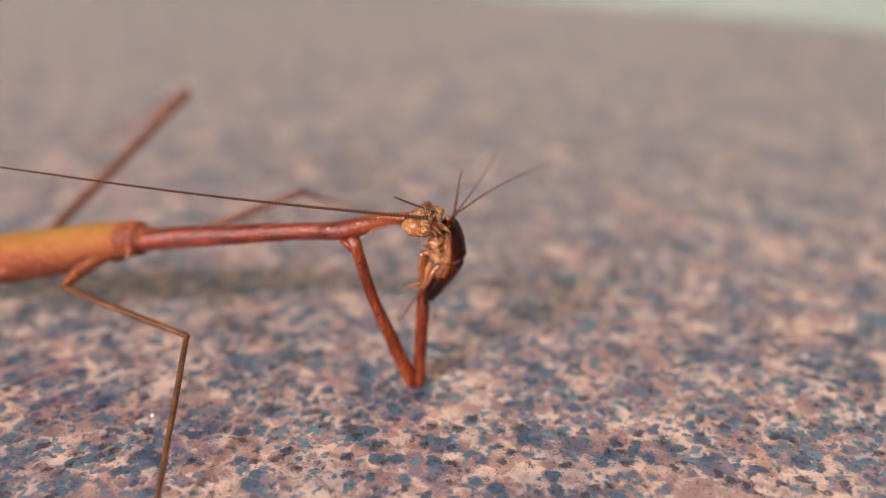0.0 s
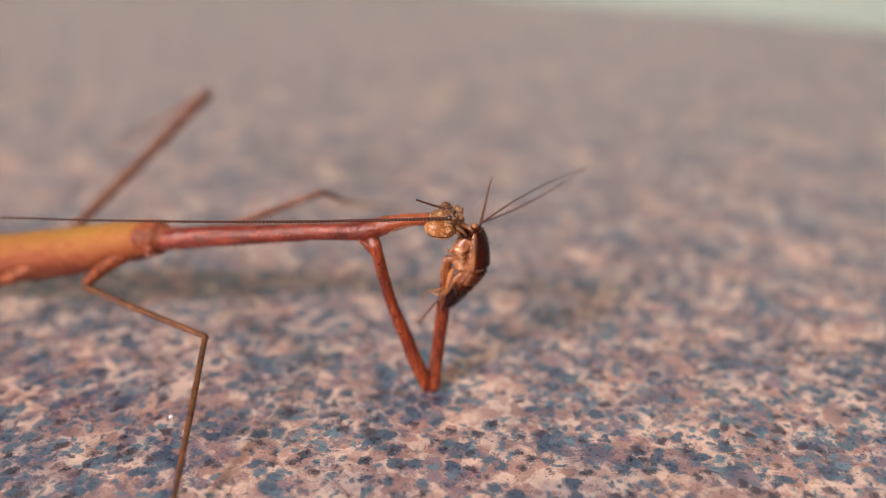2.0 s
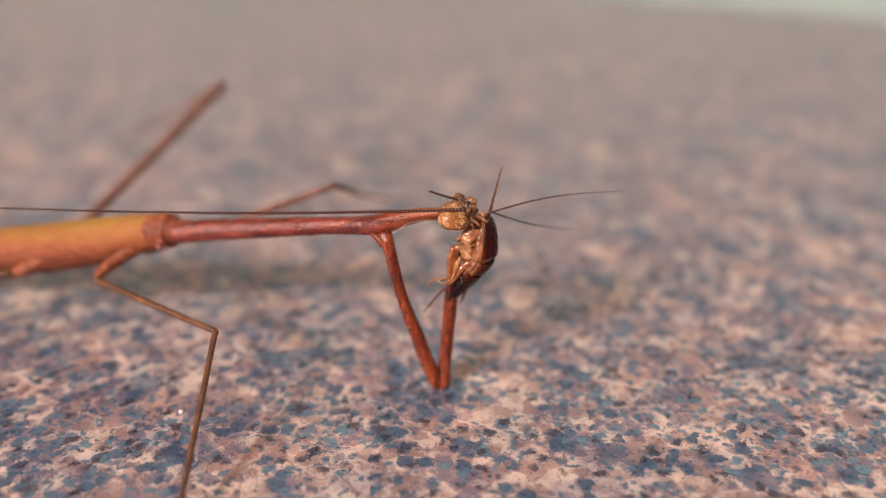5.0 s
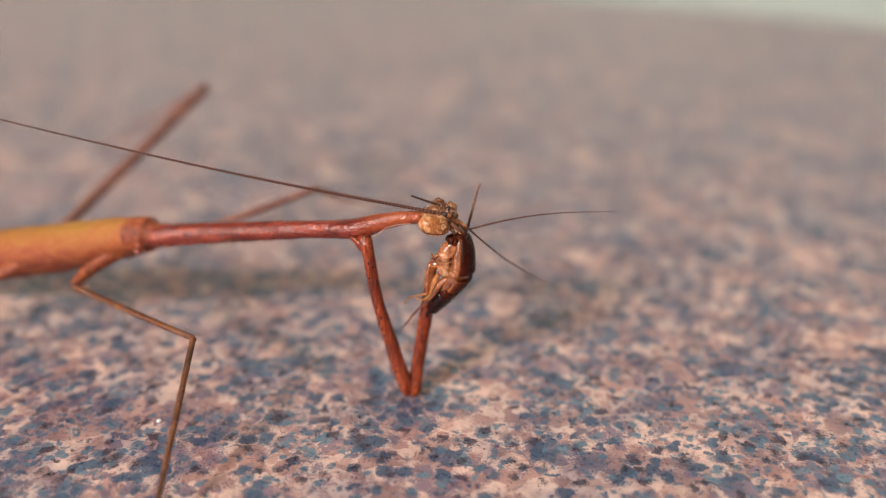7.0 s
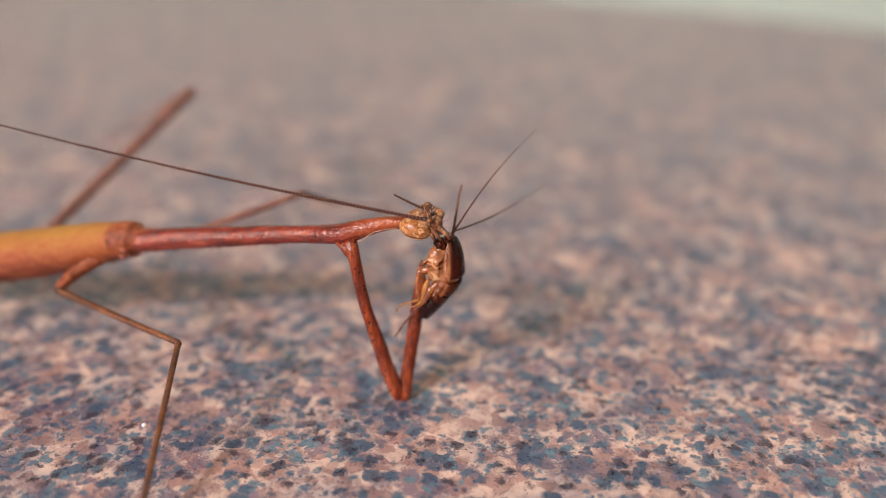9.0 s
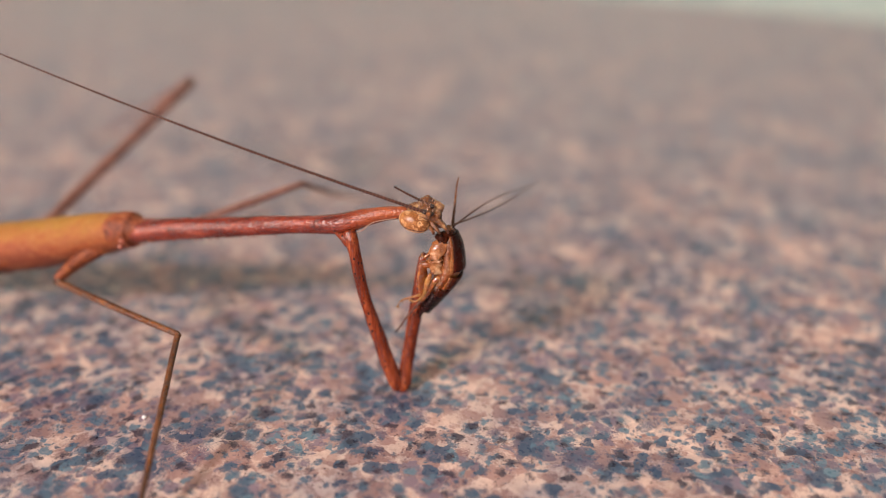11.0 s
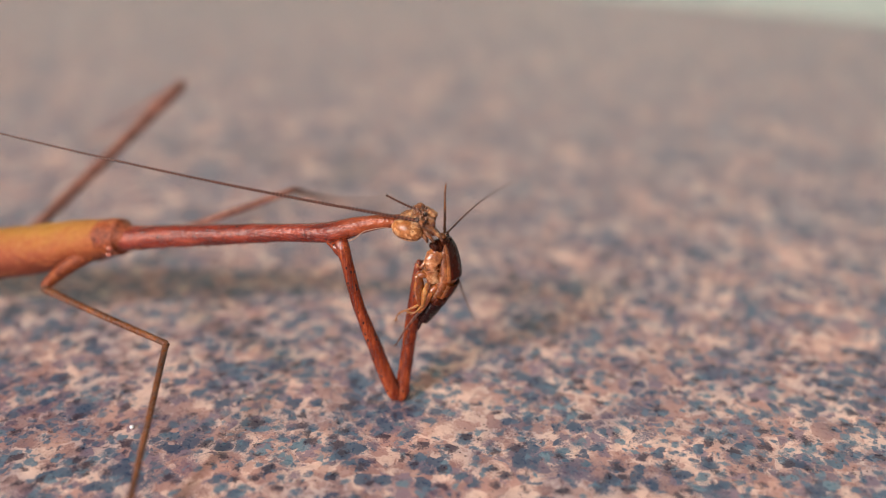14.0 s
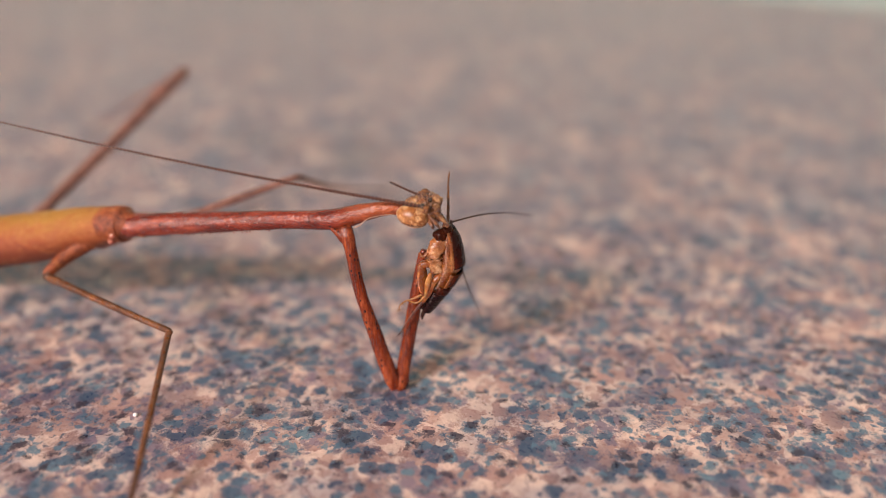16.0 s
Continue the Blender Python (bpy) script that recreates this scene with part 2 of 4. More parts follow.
def make_abdomen():
    """Straw yellow above, brick orange towards the belly, streaked along the body."""
    m, nt, b = material("straw_orange_cuticle")
    v = coords(nt, 1500, (0.22, 1, 1))
    n = node(nt, "ShaderNodeTexNoise", Vector=v, Scale=1.0, Detail=7.0, Roughness=0.72)
    tc = nt.nodes.new("ShaderNodeTexCoord")
    s = nt.nodes.new("ShaderNodeSeparateXYZ")
    nt.links.new(tc.outputs["Object"], s.inputs[0])
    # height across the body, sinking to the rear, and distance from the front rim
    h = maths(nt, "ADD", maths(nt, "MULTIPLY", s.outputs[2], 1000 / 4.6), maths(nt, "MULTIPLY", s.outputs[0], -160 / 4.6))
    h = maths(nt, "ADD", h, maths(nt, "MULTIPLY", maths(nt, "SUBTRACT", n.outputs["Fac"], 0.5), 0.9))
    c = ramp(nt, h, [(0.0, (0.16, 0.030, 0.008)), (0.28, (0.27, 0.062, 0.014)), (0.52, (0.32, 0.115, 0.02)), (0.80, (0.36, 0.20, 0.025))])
    front = ramp(nt, maths(nt, "ADD", maths(nt, "MULTIPLY", s.outputs[0], 1000 / 9.0), 1.0), [(0.2, (0, 0, 0)), (0.95, (1, 1, 1))])
    c = mix(nt, maths(nt, "MULTIPLY", front, 0.6), c, (0.33, 0.09, 0.024))
    dust = node(nt, "ShaderNodeTexNoise", Vector=coords(nt, 2600, (0.5, 1, 1)), Scale=1.0, Detail=4.0, Roughness=0.7)
    c = mix(nt, ramp(nt, dust.outputs["Fac"], [(0.56, (0, 0, 0)), (0.72, (0.55,) * 3)]), c, (0.50, 0.26, 0.085))
    c = mix(nt, ramp(nt, dust.outputs["Fac"], [(0.28, (0.6,) * 3), (0.42, (0, 0, 0))]), c, (0.20, 0.045, 0.012))
    nt.links.new(c, b.inputs["Base Color"])
    b.inputs["Roughness"].default_value = 0.55
    add_bump(nt, b, maths(nt, "ADD", n.outputs["Fac"], dust.outputs["Fac"]), 0.00022, 0.8)
    return m


LAMINATE = make_laminate()
RED_BROWN = make_cuticle("red_brown_cuticle", (0.062, 0.007, 0.004), (0.165, 0.021, 0.011), (0.34, 0.074, 0.042), (0.16, 1, 1), 0.05, rough=0.22, scale=5200, spot_scale=3800, relief=0.00003, coat=0.34, tip=(20.5, 24.0, (0.36, 0.095, 0.032)), polish=0.2, pebble=2.2)
LEG_RED = make_cuticle("rust_leg_cuticle", (0.055, 0.006, 0.002), (0.165, 0.024, 0.006), (0.36, 0.085, 0.024), (1, 1, 0.1), 0.36, rough=0.2, scale=5600, spot_scale=3400, relief=0.00003, coat=0.4, polish=0.2, pebble=1.6)
GRANULE = make_cuticle("glossy_granule", (0.16, 0.03, 0.02), (0.32, 0.09, 0.06), (0.50, 0.19, 0.13), rough=0.2, relief=0.00001, coat=1.0, polish=0.08)
LEG_BROWN = make_cuticle("brown_leg_cuticle", (0.035, 0.012, 0.005), (0.125, 0.042, 0.013), (0.27, 0.105, 0.034), (0.6, 0.6, 0.6), rough=0.3)
RUST = make_cuticle("rust_orange_cuticle", (0.10, 0.018, 0.005), (0.25, 0.056, 0.012), (0.40, 0.13, 0.035), rough=0.5, scale=1800, coat=0.05)
LEG_DUSK = make_cuticle("dusky_leg_cuticle", (0.12, 0.048, 0.036), (0.235, 0.102, 0.076), (0.36, 0.175, 0.135))
ABDOMEN = make_abdomen()
HEAD_TAN = make_cuticle("tan_head_cuticle", (0.03, 0.009, 0.004), (0.22, 0.075, 0.025), (0.68, 0.42, 0.20), scale=3600, rough=0.24, coat=0.35, relief=0.0002)
RUST_HEAD = make_cuticle("rust_head_cuticle", (0.06, 0.014, 0.007), (0.22, 0.06, 0.022), (0.52, 0.24, 0.10), scale=3600, rough=0.24, coat=0.35, relief=0.0002)
EYE = make_eye("banded_eye", (1.05, -1.25, -0.45), (1.34, 0.84, 0.90))
EYE_DARK = make_eye("rust_eye", (1.4, 1.3, 0.25), (0.95, 0.8, 0.8), 0.75)
BLACK = make_cuticle("black_cuticle", (0.012, 0.006, 0.005), (0.025, 0.012, 0.009), (0.05, 0.025, 0.018), rough=0.2, relief=0.00001, coat=1.0, polish=0.06)
ANTENNA = make_beads("dark_beaded_antenna", 0.2996, (0.035, 0.011, 0.008), (0.17, 0.08, 0.055))
ANTENNA_SHORT = make_beads("dark_beaded_short_antenna", 0.2178, (0.03, 0.010, 0.007), (0.17, 0.08, 0.055))
ANTENNA_PREY = make_beads("brown_ringed_antenna", 0.3797, (0.055, 0.02, 0.014), (0.17, 0.085, 0.06))
SEAM = make_cuticle("pale_seam", (0.26, 0.12, 0.08), (0.46, 0.28, 0.2), (0.66, 0.48, 0.38))
ROACH_DARK = make_cuticle("dark_brown_shell", (0.010, 0.002, 0.001), (0.027, 0.004, 0.002), (0.07, 0.011, 0.005), rough=0.25, scale=900, relief=0.00001, coat=0.0)
ROACH_MARGIN = make_cuticle("amber_margin", (0.12, 0.03, 0.008), (0.25, 0.08, 0.022), (0.42, 0.17, 0.06), rough=0.22, scale=1300, glow=0.35, relief=0.00002, coat=0.4, polish=0.1, clear=0.15)
ROACH_AMBER = make_cuticle("amber_belly", (0.06, 0.012, 0.003), (0.19, 0.05, 0.010), (0.44, 0.18, 0.06), rough=0.16, relief=0.00003, scale=1500, glow=0.4, coat=1.0, polish=0.06, clear=0.2)
ROACH_LEG = make_cuticle("honey_leg", (0.20, 0.065, 0.016), (0.38, 0.155, 0.042), (0.58, 0.31, 0.11), rough=0.22, glow=0.35, scale=1200, relief=0.00003, clear=0.2)
PALE_FLESH = make_cuticle("pale_flesh", (0.20, 0.06, 0.018), (0.42, 0.17, 0.06), (0.74, 0.48, 0.26), rough=0.15, scale=2000, relief=0.00002, coat=1.0, polish=0.05, clear=0.15)
WALL_PAINT = make_plain("pale_green_white_paint", (0.28, 0.38, 0.35), (0.32, 0.43, 0.395))
CEILING_PAINT = make_plain("white_ceiling_paint", (0.66, 0.62, 0.58), (0.72, 0.68, 0.63))
FLOOR_TILE = make_plain("brown_floor", (0.16, 0.10, 0.07), (0.22, 0.14, 0.10), 0.5)
ROOM_PAINT = make_plain("terracotta_paint", (0.50, 0.36, 0.29), (0.56, 0.40, 0.33))
CABINET = make_plain("white_cabinet_board", (0.6, 0.58, 0.55), (0.66, 0.64, 0.6), 0.45)
WHITE_FRAME = make_plain("white_gloss_paint", (0.74, 0.74, 0.72), (0.8, 0.8, 0.78), 0.35)
ROACH_THIGH = make_cuticle("dark_amber_thigh", (0.075, 0.013, 0.003), (0.23, 0.06, 0.011), (0.46, 0.18, 0.04), rough=0.2, glow=0.3, scale=1900, relief=0.00003, coat=0.9, polish=0.07, clear=0.1)
ROACH_BROWN = make_cuticle("red_brown_shell", (0.018, 0.003, 0.001), (0.05, 0.009, 0.003), (0.14, 0.034, 0.011), rough=0.25, scale=1500, relief=0.00002, coat=0.0)
ROACH_BLACK = make_cuticle("black_brown_tail", (0.006, 0.002, 0.002), (0.013, 0.004, 0.004), (0.03, 0.009, 0.008), rough=0.22, scale=900, relief=0.00001, coat=0.15, polish=0.06)
for _m in (RED_BROWN, LEG_RED):
    _m.node_tree.nodes["Principled BSDF"].inputs["Specular IOR Level"].default_value = 0.3
for _m in (ROACH_DARK, ROACH_BROWN, ROACH_BLACK):
    _m.node_tree.nodes["Principled BSDF"].inputs["Specular IOR Level"].default_value = 0.18
CRYSTAL, _nt, _b = material("clear_grain")
_b.inputs["Base Color"].default_value = (0.9, 0.92, 0.95, 1)
_b.inputs["Roughness"].default_value = 0.08
DIFFUSER, _nt, _b = material("lamp_diffuser")
_b.inputs["Emission Color"].default_value = (1.0, 0.9, 0.8, 1)
_b.inputs["Emission Strength"].default_value = 3.0


# ---------------------------------------------------------------- mesh helpers
def curve_through(pts, sub):
    """Catmull-Rom through rows of numbers."""
    p = np.array(pts, float)
    if sub <= 1 or len(p) < 3:
        t = np.linspace(0, len(p) - 1, (len(p) - 1) * max(sub, 1) + 1)
        return np.stack([np.interp(t, range(len(p)), p[:, c]) for c in range(p.shape[1])], 1)
    q = np.vstack([2 * p[0] - p[1], p, 2 * p[-1] - p[-2]])
    out = []
    for i in range(len(p) - 1):
        a, b, c, d = q[i:i + 4]
        for k in range(sub):
            s = k / sub
            out.append(0.5 * (2 * b + (c - a) * s + (2 * a - 5 * b + 4 * c - d) * s * s + (3 * b - 3 * c + d - a) * s ** 3))
    out.append(p[-1])
    return np.array(out)


def add_tube(bm, rows, sides=14, sub=4, rough=0.0, seed=0, up=(0, 0.12, 1), rings=0.0, ring_every=2, cap=True):
    """A tapered tube through rows (x, y, z, r) or (x, y, z, ra, rb) in millimetres; ra is across, rb along 'up'."""
    rows = [tuple(r) if len(r) == 5 else (*r, r[3]) for r in rows]
    c = curve_through(rows, sub)
    p, ra, rb = c[:, :3], np.maximum(c[:, 3], 0.004), np.maximum(c[:, 4], 0.004)
    tang = np.gradient(p, axis=0)
    tang /= np.linalg.norm(tang, axis=1)[:, None]
    up = np.array(up, float)
    loops = []
    for i in range(len(p)):
        side = np.cross(tang[i], up)
        side /= max(np.linalg.norm(side), 1e-6)
        over = np.cross(side, tang[i])
        k = 1 + (rings if i % ring_every == 0 else -rings)
        loop = []
        for j in range(sides):
            a = 2 * math.pi * j / sides
            w = 1.0
            if rough:
                w += rough * noise.noise(Vector((p[i][0] * 1.3 + seed, p[i][1] * 1.3 + 2 * math.cos(a), p[i][2] * 1.3 + 2 * math.sin(a))))
            q = p[i] + side * (ra[i] * k * w * math.cos(a)) + over * (rb[i] * k * w * math.sin(a))
            loop.append(bm.verts.new(Vector(q) * MM))
        loops.append(loop)
    for l0, l1 in zip(loops, loops[1:]):
        for j in range(sides):
            bm.faces.new((l0[j], l0[(j + 1) % sides], l1[(j + 1) % sides], l1[j])).smooth = True
    if cap:
        for loop, pt, sgn in ((loops[0], p[0] - tang[0] * ra[0] * 0.5, 1), (loops[-1], p[-1] + tang[-1] * ra[-1] * 0.5, -1)):
            tip = bm.verts.new(Vector(pt) * MM)
            for j in range(sides):
                a, b = loop[j], loop[(j + 1) % sides]
                bm.faces.new((tip, b, a) if sgn > 0 else (tip, a, b)).smooth = True
    return bm


def add_ball(bm, centre, radii, turn=(0, 0, 0), seg=20, ring=12, rough=0.0):
    m = pose(centre[0] * MM, centre[1] * MM, centre[2] * MM, *turn) @ Matrix.Diagonal((radii[0] * MM, radii[1] * MM, radii[2] * MM, 1))
    res = bmesh.ops.create_uvsphere(bm, u_segments=seg, v_segments=ring, radius=1.0)
    for v in res["verts"]:
        if rough:
            v.co *= 1 + rough * noise.noise(v.co * 2.3 + Vector(centre))
        v.co = m @ v.co
        for f in v.link_faces:
            f.smooth = True
    return bm


def add_box(bm, lo, hi, bevel=0.0):
    res = bmesh.ops.create_cube(bm, size=1.0)
    for v in res["verts"]:
        v.co = Vector([(lo[i] + hi[i]) / 2 + v.co[i] * (hi[i] - lo[i]) for i in range(3)])
    if bevel:
        edges = list({e for v in res["verts"] for e in v.link_edges})
        bmesh.ops.bevel(bm, geom=edges, offset=bevel, segments=2, profile=0.5, affect="EDGES")
    return bm


def part(name, bm, mat, parent=None, label="", origin=(0, 0, 0)):
    """Links a bmesh as one mesh object; origin: its pivot in millimetres, in its parent's space."""
    o = Vector(origin) * MM
    for v in bm.verts:
        v.co -= o
    bmesh.ops.recalc_face_normals(bm, faces=bm.faces)
    me = bpy.data.meshes.new(name)
    bm.to_mesh(me)
    bm.free()
    me.materials.append(mat)
    ob = new(name, me)
    ob.location = o
    if parent:
        ob.parent = parent
    if label:
        ob["label"] = label
    return ob


def structure(name, bm, mat, label, category):
    ob = part(name, bm, mat)
    ob.matrix_world = ROOM
    return tagged(ob, label, category, kind="structure")


# ---------------------------------------------------------------- the kitchen
def build_room():
    t = 0.1
    structure("floor", add_box(bmesh.new(), (U0 - t, V0 - t, FLOOR_Z - 0.1), (U1 + t, WALL_V + t, FLOOR_Z)), FLOOR_TILE, "dark brown stone-look kitchen floor", "floor")
    structure("ceiling", add_box(bmesh.new(), (U0 - t, V0 - t, CEILING_Z), (U1 + t, WALL_V + t, CEILING_Z + 0.1)), CEILING_PAINT, "plain white painted ceiling", "ceiling")
    structure("wall_north", add_box(bmesh.new(), (U0, WALL_V, FLOOR_Z), (U1, WALL_V + t, CEILING_Z)), WALL_PAINT, "pale green-white painted wall behind the worktop", "wall")
    structure("wall_south", add_box(bmesh.new(), (U0, V0 - t, FLOOR_Z), (U1, V0, CEILING_Z)), ROOM_PAINT, "terracotta painted wall", "wall")
    structure("wall_west", add_box(bmesh.new(), (U0 - t, V0 - t, FLOOR_Z), (U0, WALL_V + t, CEILING_Z)), ROOM_PAINT, "terracotta painted side wall", "wall")
    structure("wall_east", add_box(bmesh.new(), (U1, V0 - t, FLOOR_Z), (U1 + t, WALL_V + t, CEILING_Z)), ROOM_PAINT, "terracotta painted side wall", "wall")
    structure("counter_base", add_box(bmesh.new(), (-1.18, -0.3, FLOOR_Z), (1.48, WALL_V - 0.002, -0.0385)), CABINET, "plain white counter base carrying the worktop", "counter")
    structure("worktop", add_box(bmesh.new(), (-1.2, -0.34, -0.038), (1.5, WALL_V - 0.001, 0.0), 0.003), LAMINATE,
              "glossy laminate worktop speckled blue, navy, mauve and pinkish beige", "worktop")
    lamp = tagged(new("ceiling_lamp"), "square white ceiling lamp, switched on", "lamp")
    lamp.matrix_world = ROOM @ pose(LAMP_U, LAMP_V, CEILING_Z)
    part("housing", add_box(bmesh.new(), (-0.3, -0.3, -0.05), (0.3, 0.3, -0.0005), 0.01), WHITE_FRAME, lamp)
    part("diffuser", add_box(bmesh.new(), (-0.28, -0.28, -0.07), (0.28, 0.28, -0.051), 0.005), DIFFUSER, lamp)


# ---------------------------------------------------------------- the mantis
BASE = (-28.0, 69.5, 0.0)


def rel(rows, draw=0.0021):
    """Rows in world millimetres into the mantis's space; the body draws back from the neck to the rear."""
    out = []
    for x, y, z, *r in rows:
        f = draw * max(0.0, -x - 8) * min(max(z / 9, 0.0), 1.0)
        out.append((x * (1 + f) - BASE[0], y * (1 + f) - BASE[1], 43 - (43 - z) * (1 + f) - BASE[2], *[k * (1 + f) for k in r]))
    return out


def tube_part(name, rows, mat, parent, label="", origin=None, **how):
    o = rel([origin])[0] if origin else (0, 0, 0)
    return part(name, add_tube(bmesh.new(), rel(rows), **how), mat, parent, label, o)


NECK = (-1.75, 65.0, 16.75)
COXA = (-6.25, 64.4, 14.75)
ELBOW = (-2.9, 64.3, 0.3)
PREY = (0.41, 65.0, 11.94)
HANDLE_REST = 7.0


def build_mantis():
    man = tagged(new("mantis"), "slender reddish brown stick-like mantis eating a cockroach nymph on the worktop", "insect")
    man.location = Vector(BASE) * MM
    # long prothorax, swollen over the fore coxae
    pro = tube_part("prothorax", [
        (-1.7, 65.0, 16.86, 0.50, 0.52), (-3.2, 65.2, 16.70, 0.54, 0.58), (-4.4, 65.4, 16.43, 0.62, 0.66), (-5.6, 65.6, 16.04, 0.76, 0.78),
        (-6.8, 65.75, 15.62, 0.88, 0.86), (-8.0, 65.95, 15.40, 0.82, 0.84), (-9.6, 66.3, 15.24, 0.76, 0.78), (-11.15, 66.6, 15.12, 0.75, 0.77),
        (-14.6, 67.1, 14.79, 0.80, 0.83), (-18.65, 67.8, 14.34, 0.90, 0.91), (-22.2, 68.3, 13.96, 0.98, 0.98), (-24.4, 68.7, 13.67, 1.08, 1.03),
        (-26.5, 69.1, 13.4, 1.3, 1.2)], RED_BROWN, man, "dark reddish brown prothorax", sides=24, sub=6, rough=0.07)
    rnd = random.Random(3)
    bm = bmesh.new()
    for i in range(80):
        s = rnd.random()
        x, y, z, r = [a + (b - a) * s for a, b in zip((-9.5, 66.2, 15.2, 0.72), (-24, 68.6, 13.7, 1.0))]
        low = i < 34
        ang = math.radians(rnd.uniform(-105, -65) if low else rnd.gauss(36, 20))
        d = (0, -math.cos(ang), math.sin(ang))
        q = rel([(x, y + d[1] * r * 0.97, z + d[2] * r * 0.97)])[0]
        add_ball(bm, q, (0.07,) * 3 if low else (rnd.uniform(0.04, 0.07),) * 3, seg=8, ring=6)
    part("tubercles", bm, GRANULE, pro, "fine granules along the prothorax")
    tube_part("seam", [(-5.3, 64.95, 15.35, 0.05), (-6.0, 64.85, 15.1, 0.06), (-6.8, 64.85, 14.88, 0.06), (-7.4, 64.98, 14.78, 0.04)], SEAM, pro, "pale edge above the foreleg", sides=8)
    tube_part("seam", [(-2.6, 64.7, 16.42, 0.02), (-3.4, 64.75, 16.32, 0.03), (-4.6, 64.88, 15.98, 0.04), (-5.3, 64.95, 15.4, 0.045)], SEAM, pro, "pale edge of the neck", sides=8)
    arc = [math.radians(a) for a in (-125, -100, -75, -50, -25, 0, 25)]
    tube_part("groove", [(-6.15 - 0.28 * math.sin(a), 65.68 + 0.835 * math.sin(a), 15.86 + 0.784 * math.cos(a), 0.035) for a in arc], LEG_RED, pro, "fine groove behind the neck", sides=6, sub=3)
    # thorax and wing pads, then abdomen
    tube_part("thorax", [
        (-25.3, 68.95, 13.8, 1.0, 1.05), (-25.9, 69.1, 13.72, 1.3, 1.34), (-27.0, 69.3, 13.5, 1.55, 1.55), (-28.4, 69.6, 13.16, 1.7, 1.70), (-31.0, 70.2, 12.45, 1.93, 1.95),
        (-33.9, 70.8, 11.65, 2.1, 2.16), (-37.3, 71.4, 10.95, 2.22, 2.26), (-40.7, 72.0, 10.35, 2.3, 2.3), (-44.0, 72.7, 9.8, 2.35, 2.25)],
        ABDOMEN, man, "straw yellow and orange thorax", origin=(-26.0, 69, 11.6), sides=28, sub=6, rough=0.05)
    collar = tube_part("collar", [(-23.6, 68.55, 13.72, 1.0, 0.98), (-24.6, 68.78, 13.66, 1.06, 1.04), (-25.15, 68.9, 13.66, 1.2, 1.2), (-25.4, 68.95, 13.66, 1.3, 1.36), (-25.6, 69.0, 13.66, 1.46, 1.54), (-25.9, 69.05, 13.62, 1.5, 1.57), (-26.7, 69.22, 13.5, 1.54, 1.57), (-27.6, 69.42, 13.34, 1.58, 1.58), (-28.3, 69.6, 13.16, 1.5, 1.5)], RUST, man, "rust coloured collar", sides=32, sub=5, rough=0.07, seed=4)
    for p, r in (((-26.3, 67.66, 13.15), 0.24), ((-25.2, 67.78, 13.75), 0.2), ((-27.2, 67.8, 13.75), 0.22), ((-26.6, 68.0, 12.45), 0.26)):
        part("knob", add_ball(bmesh.new(), rel([p])[0], (r * 1.2, r * 0.8, r), seg=12, ring=8, rough=0.2), GRANULE, collar)
    rows = [(-43.0, 72.5, 9.95), (-47, 73.3, 9.3), (-51, 74.1, 8.7), (-55, 74.9, 8.1), (-59, 75.6, 7.6), (-63, 76.2, 7.1), (-66.5, 76.8, 6.8)]
    for i, (a, b) in enumerate(zip(rows, rows[1:])):
        r = 2.25 - 0.1 * i - (0.35 if i == 5 else 0)
        mid = [(p + q) / 2 for p, q in zip(a, b)]
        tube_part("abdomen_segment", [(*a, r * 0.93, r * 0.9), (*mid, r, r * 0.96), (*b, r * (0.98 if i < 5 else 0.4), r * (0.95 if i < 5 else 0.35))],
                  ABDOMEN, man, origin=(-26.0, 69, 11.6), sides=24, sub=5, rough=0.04)
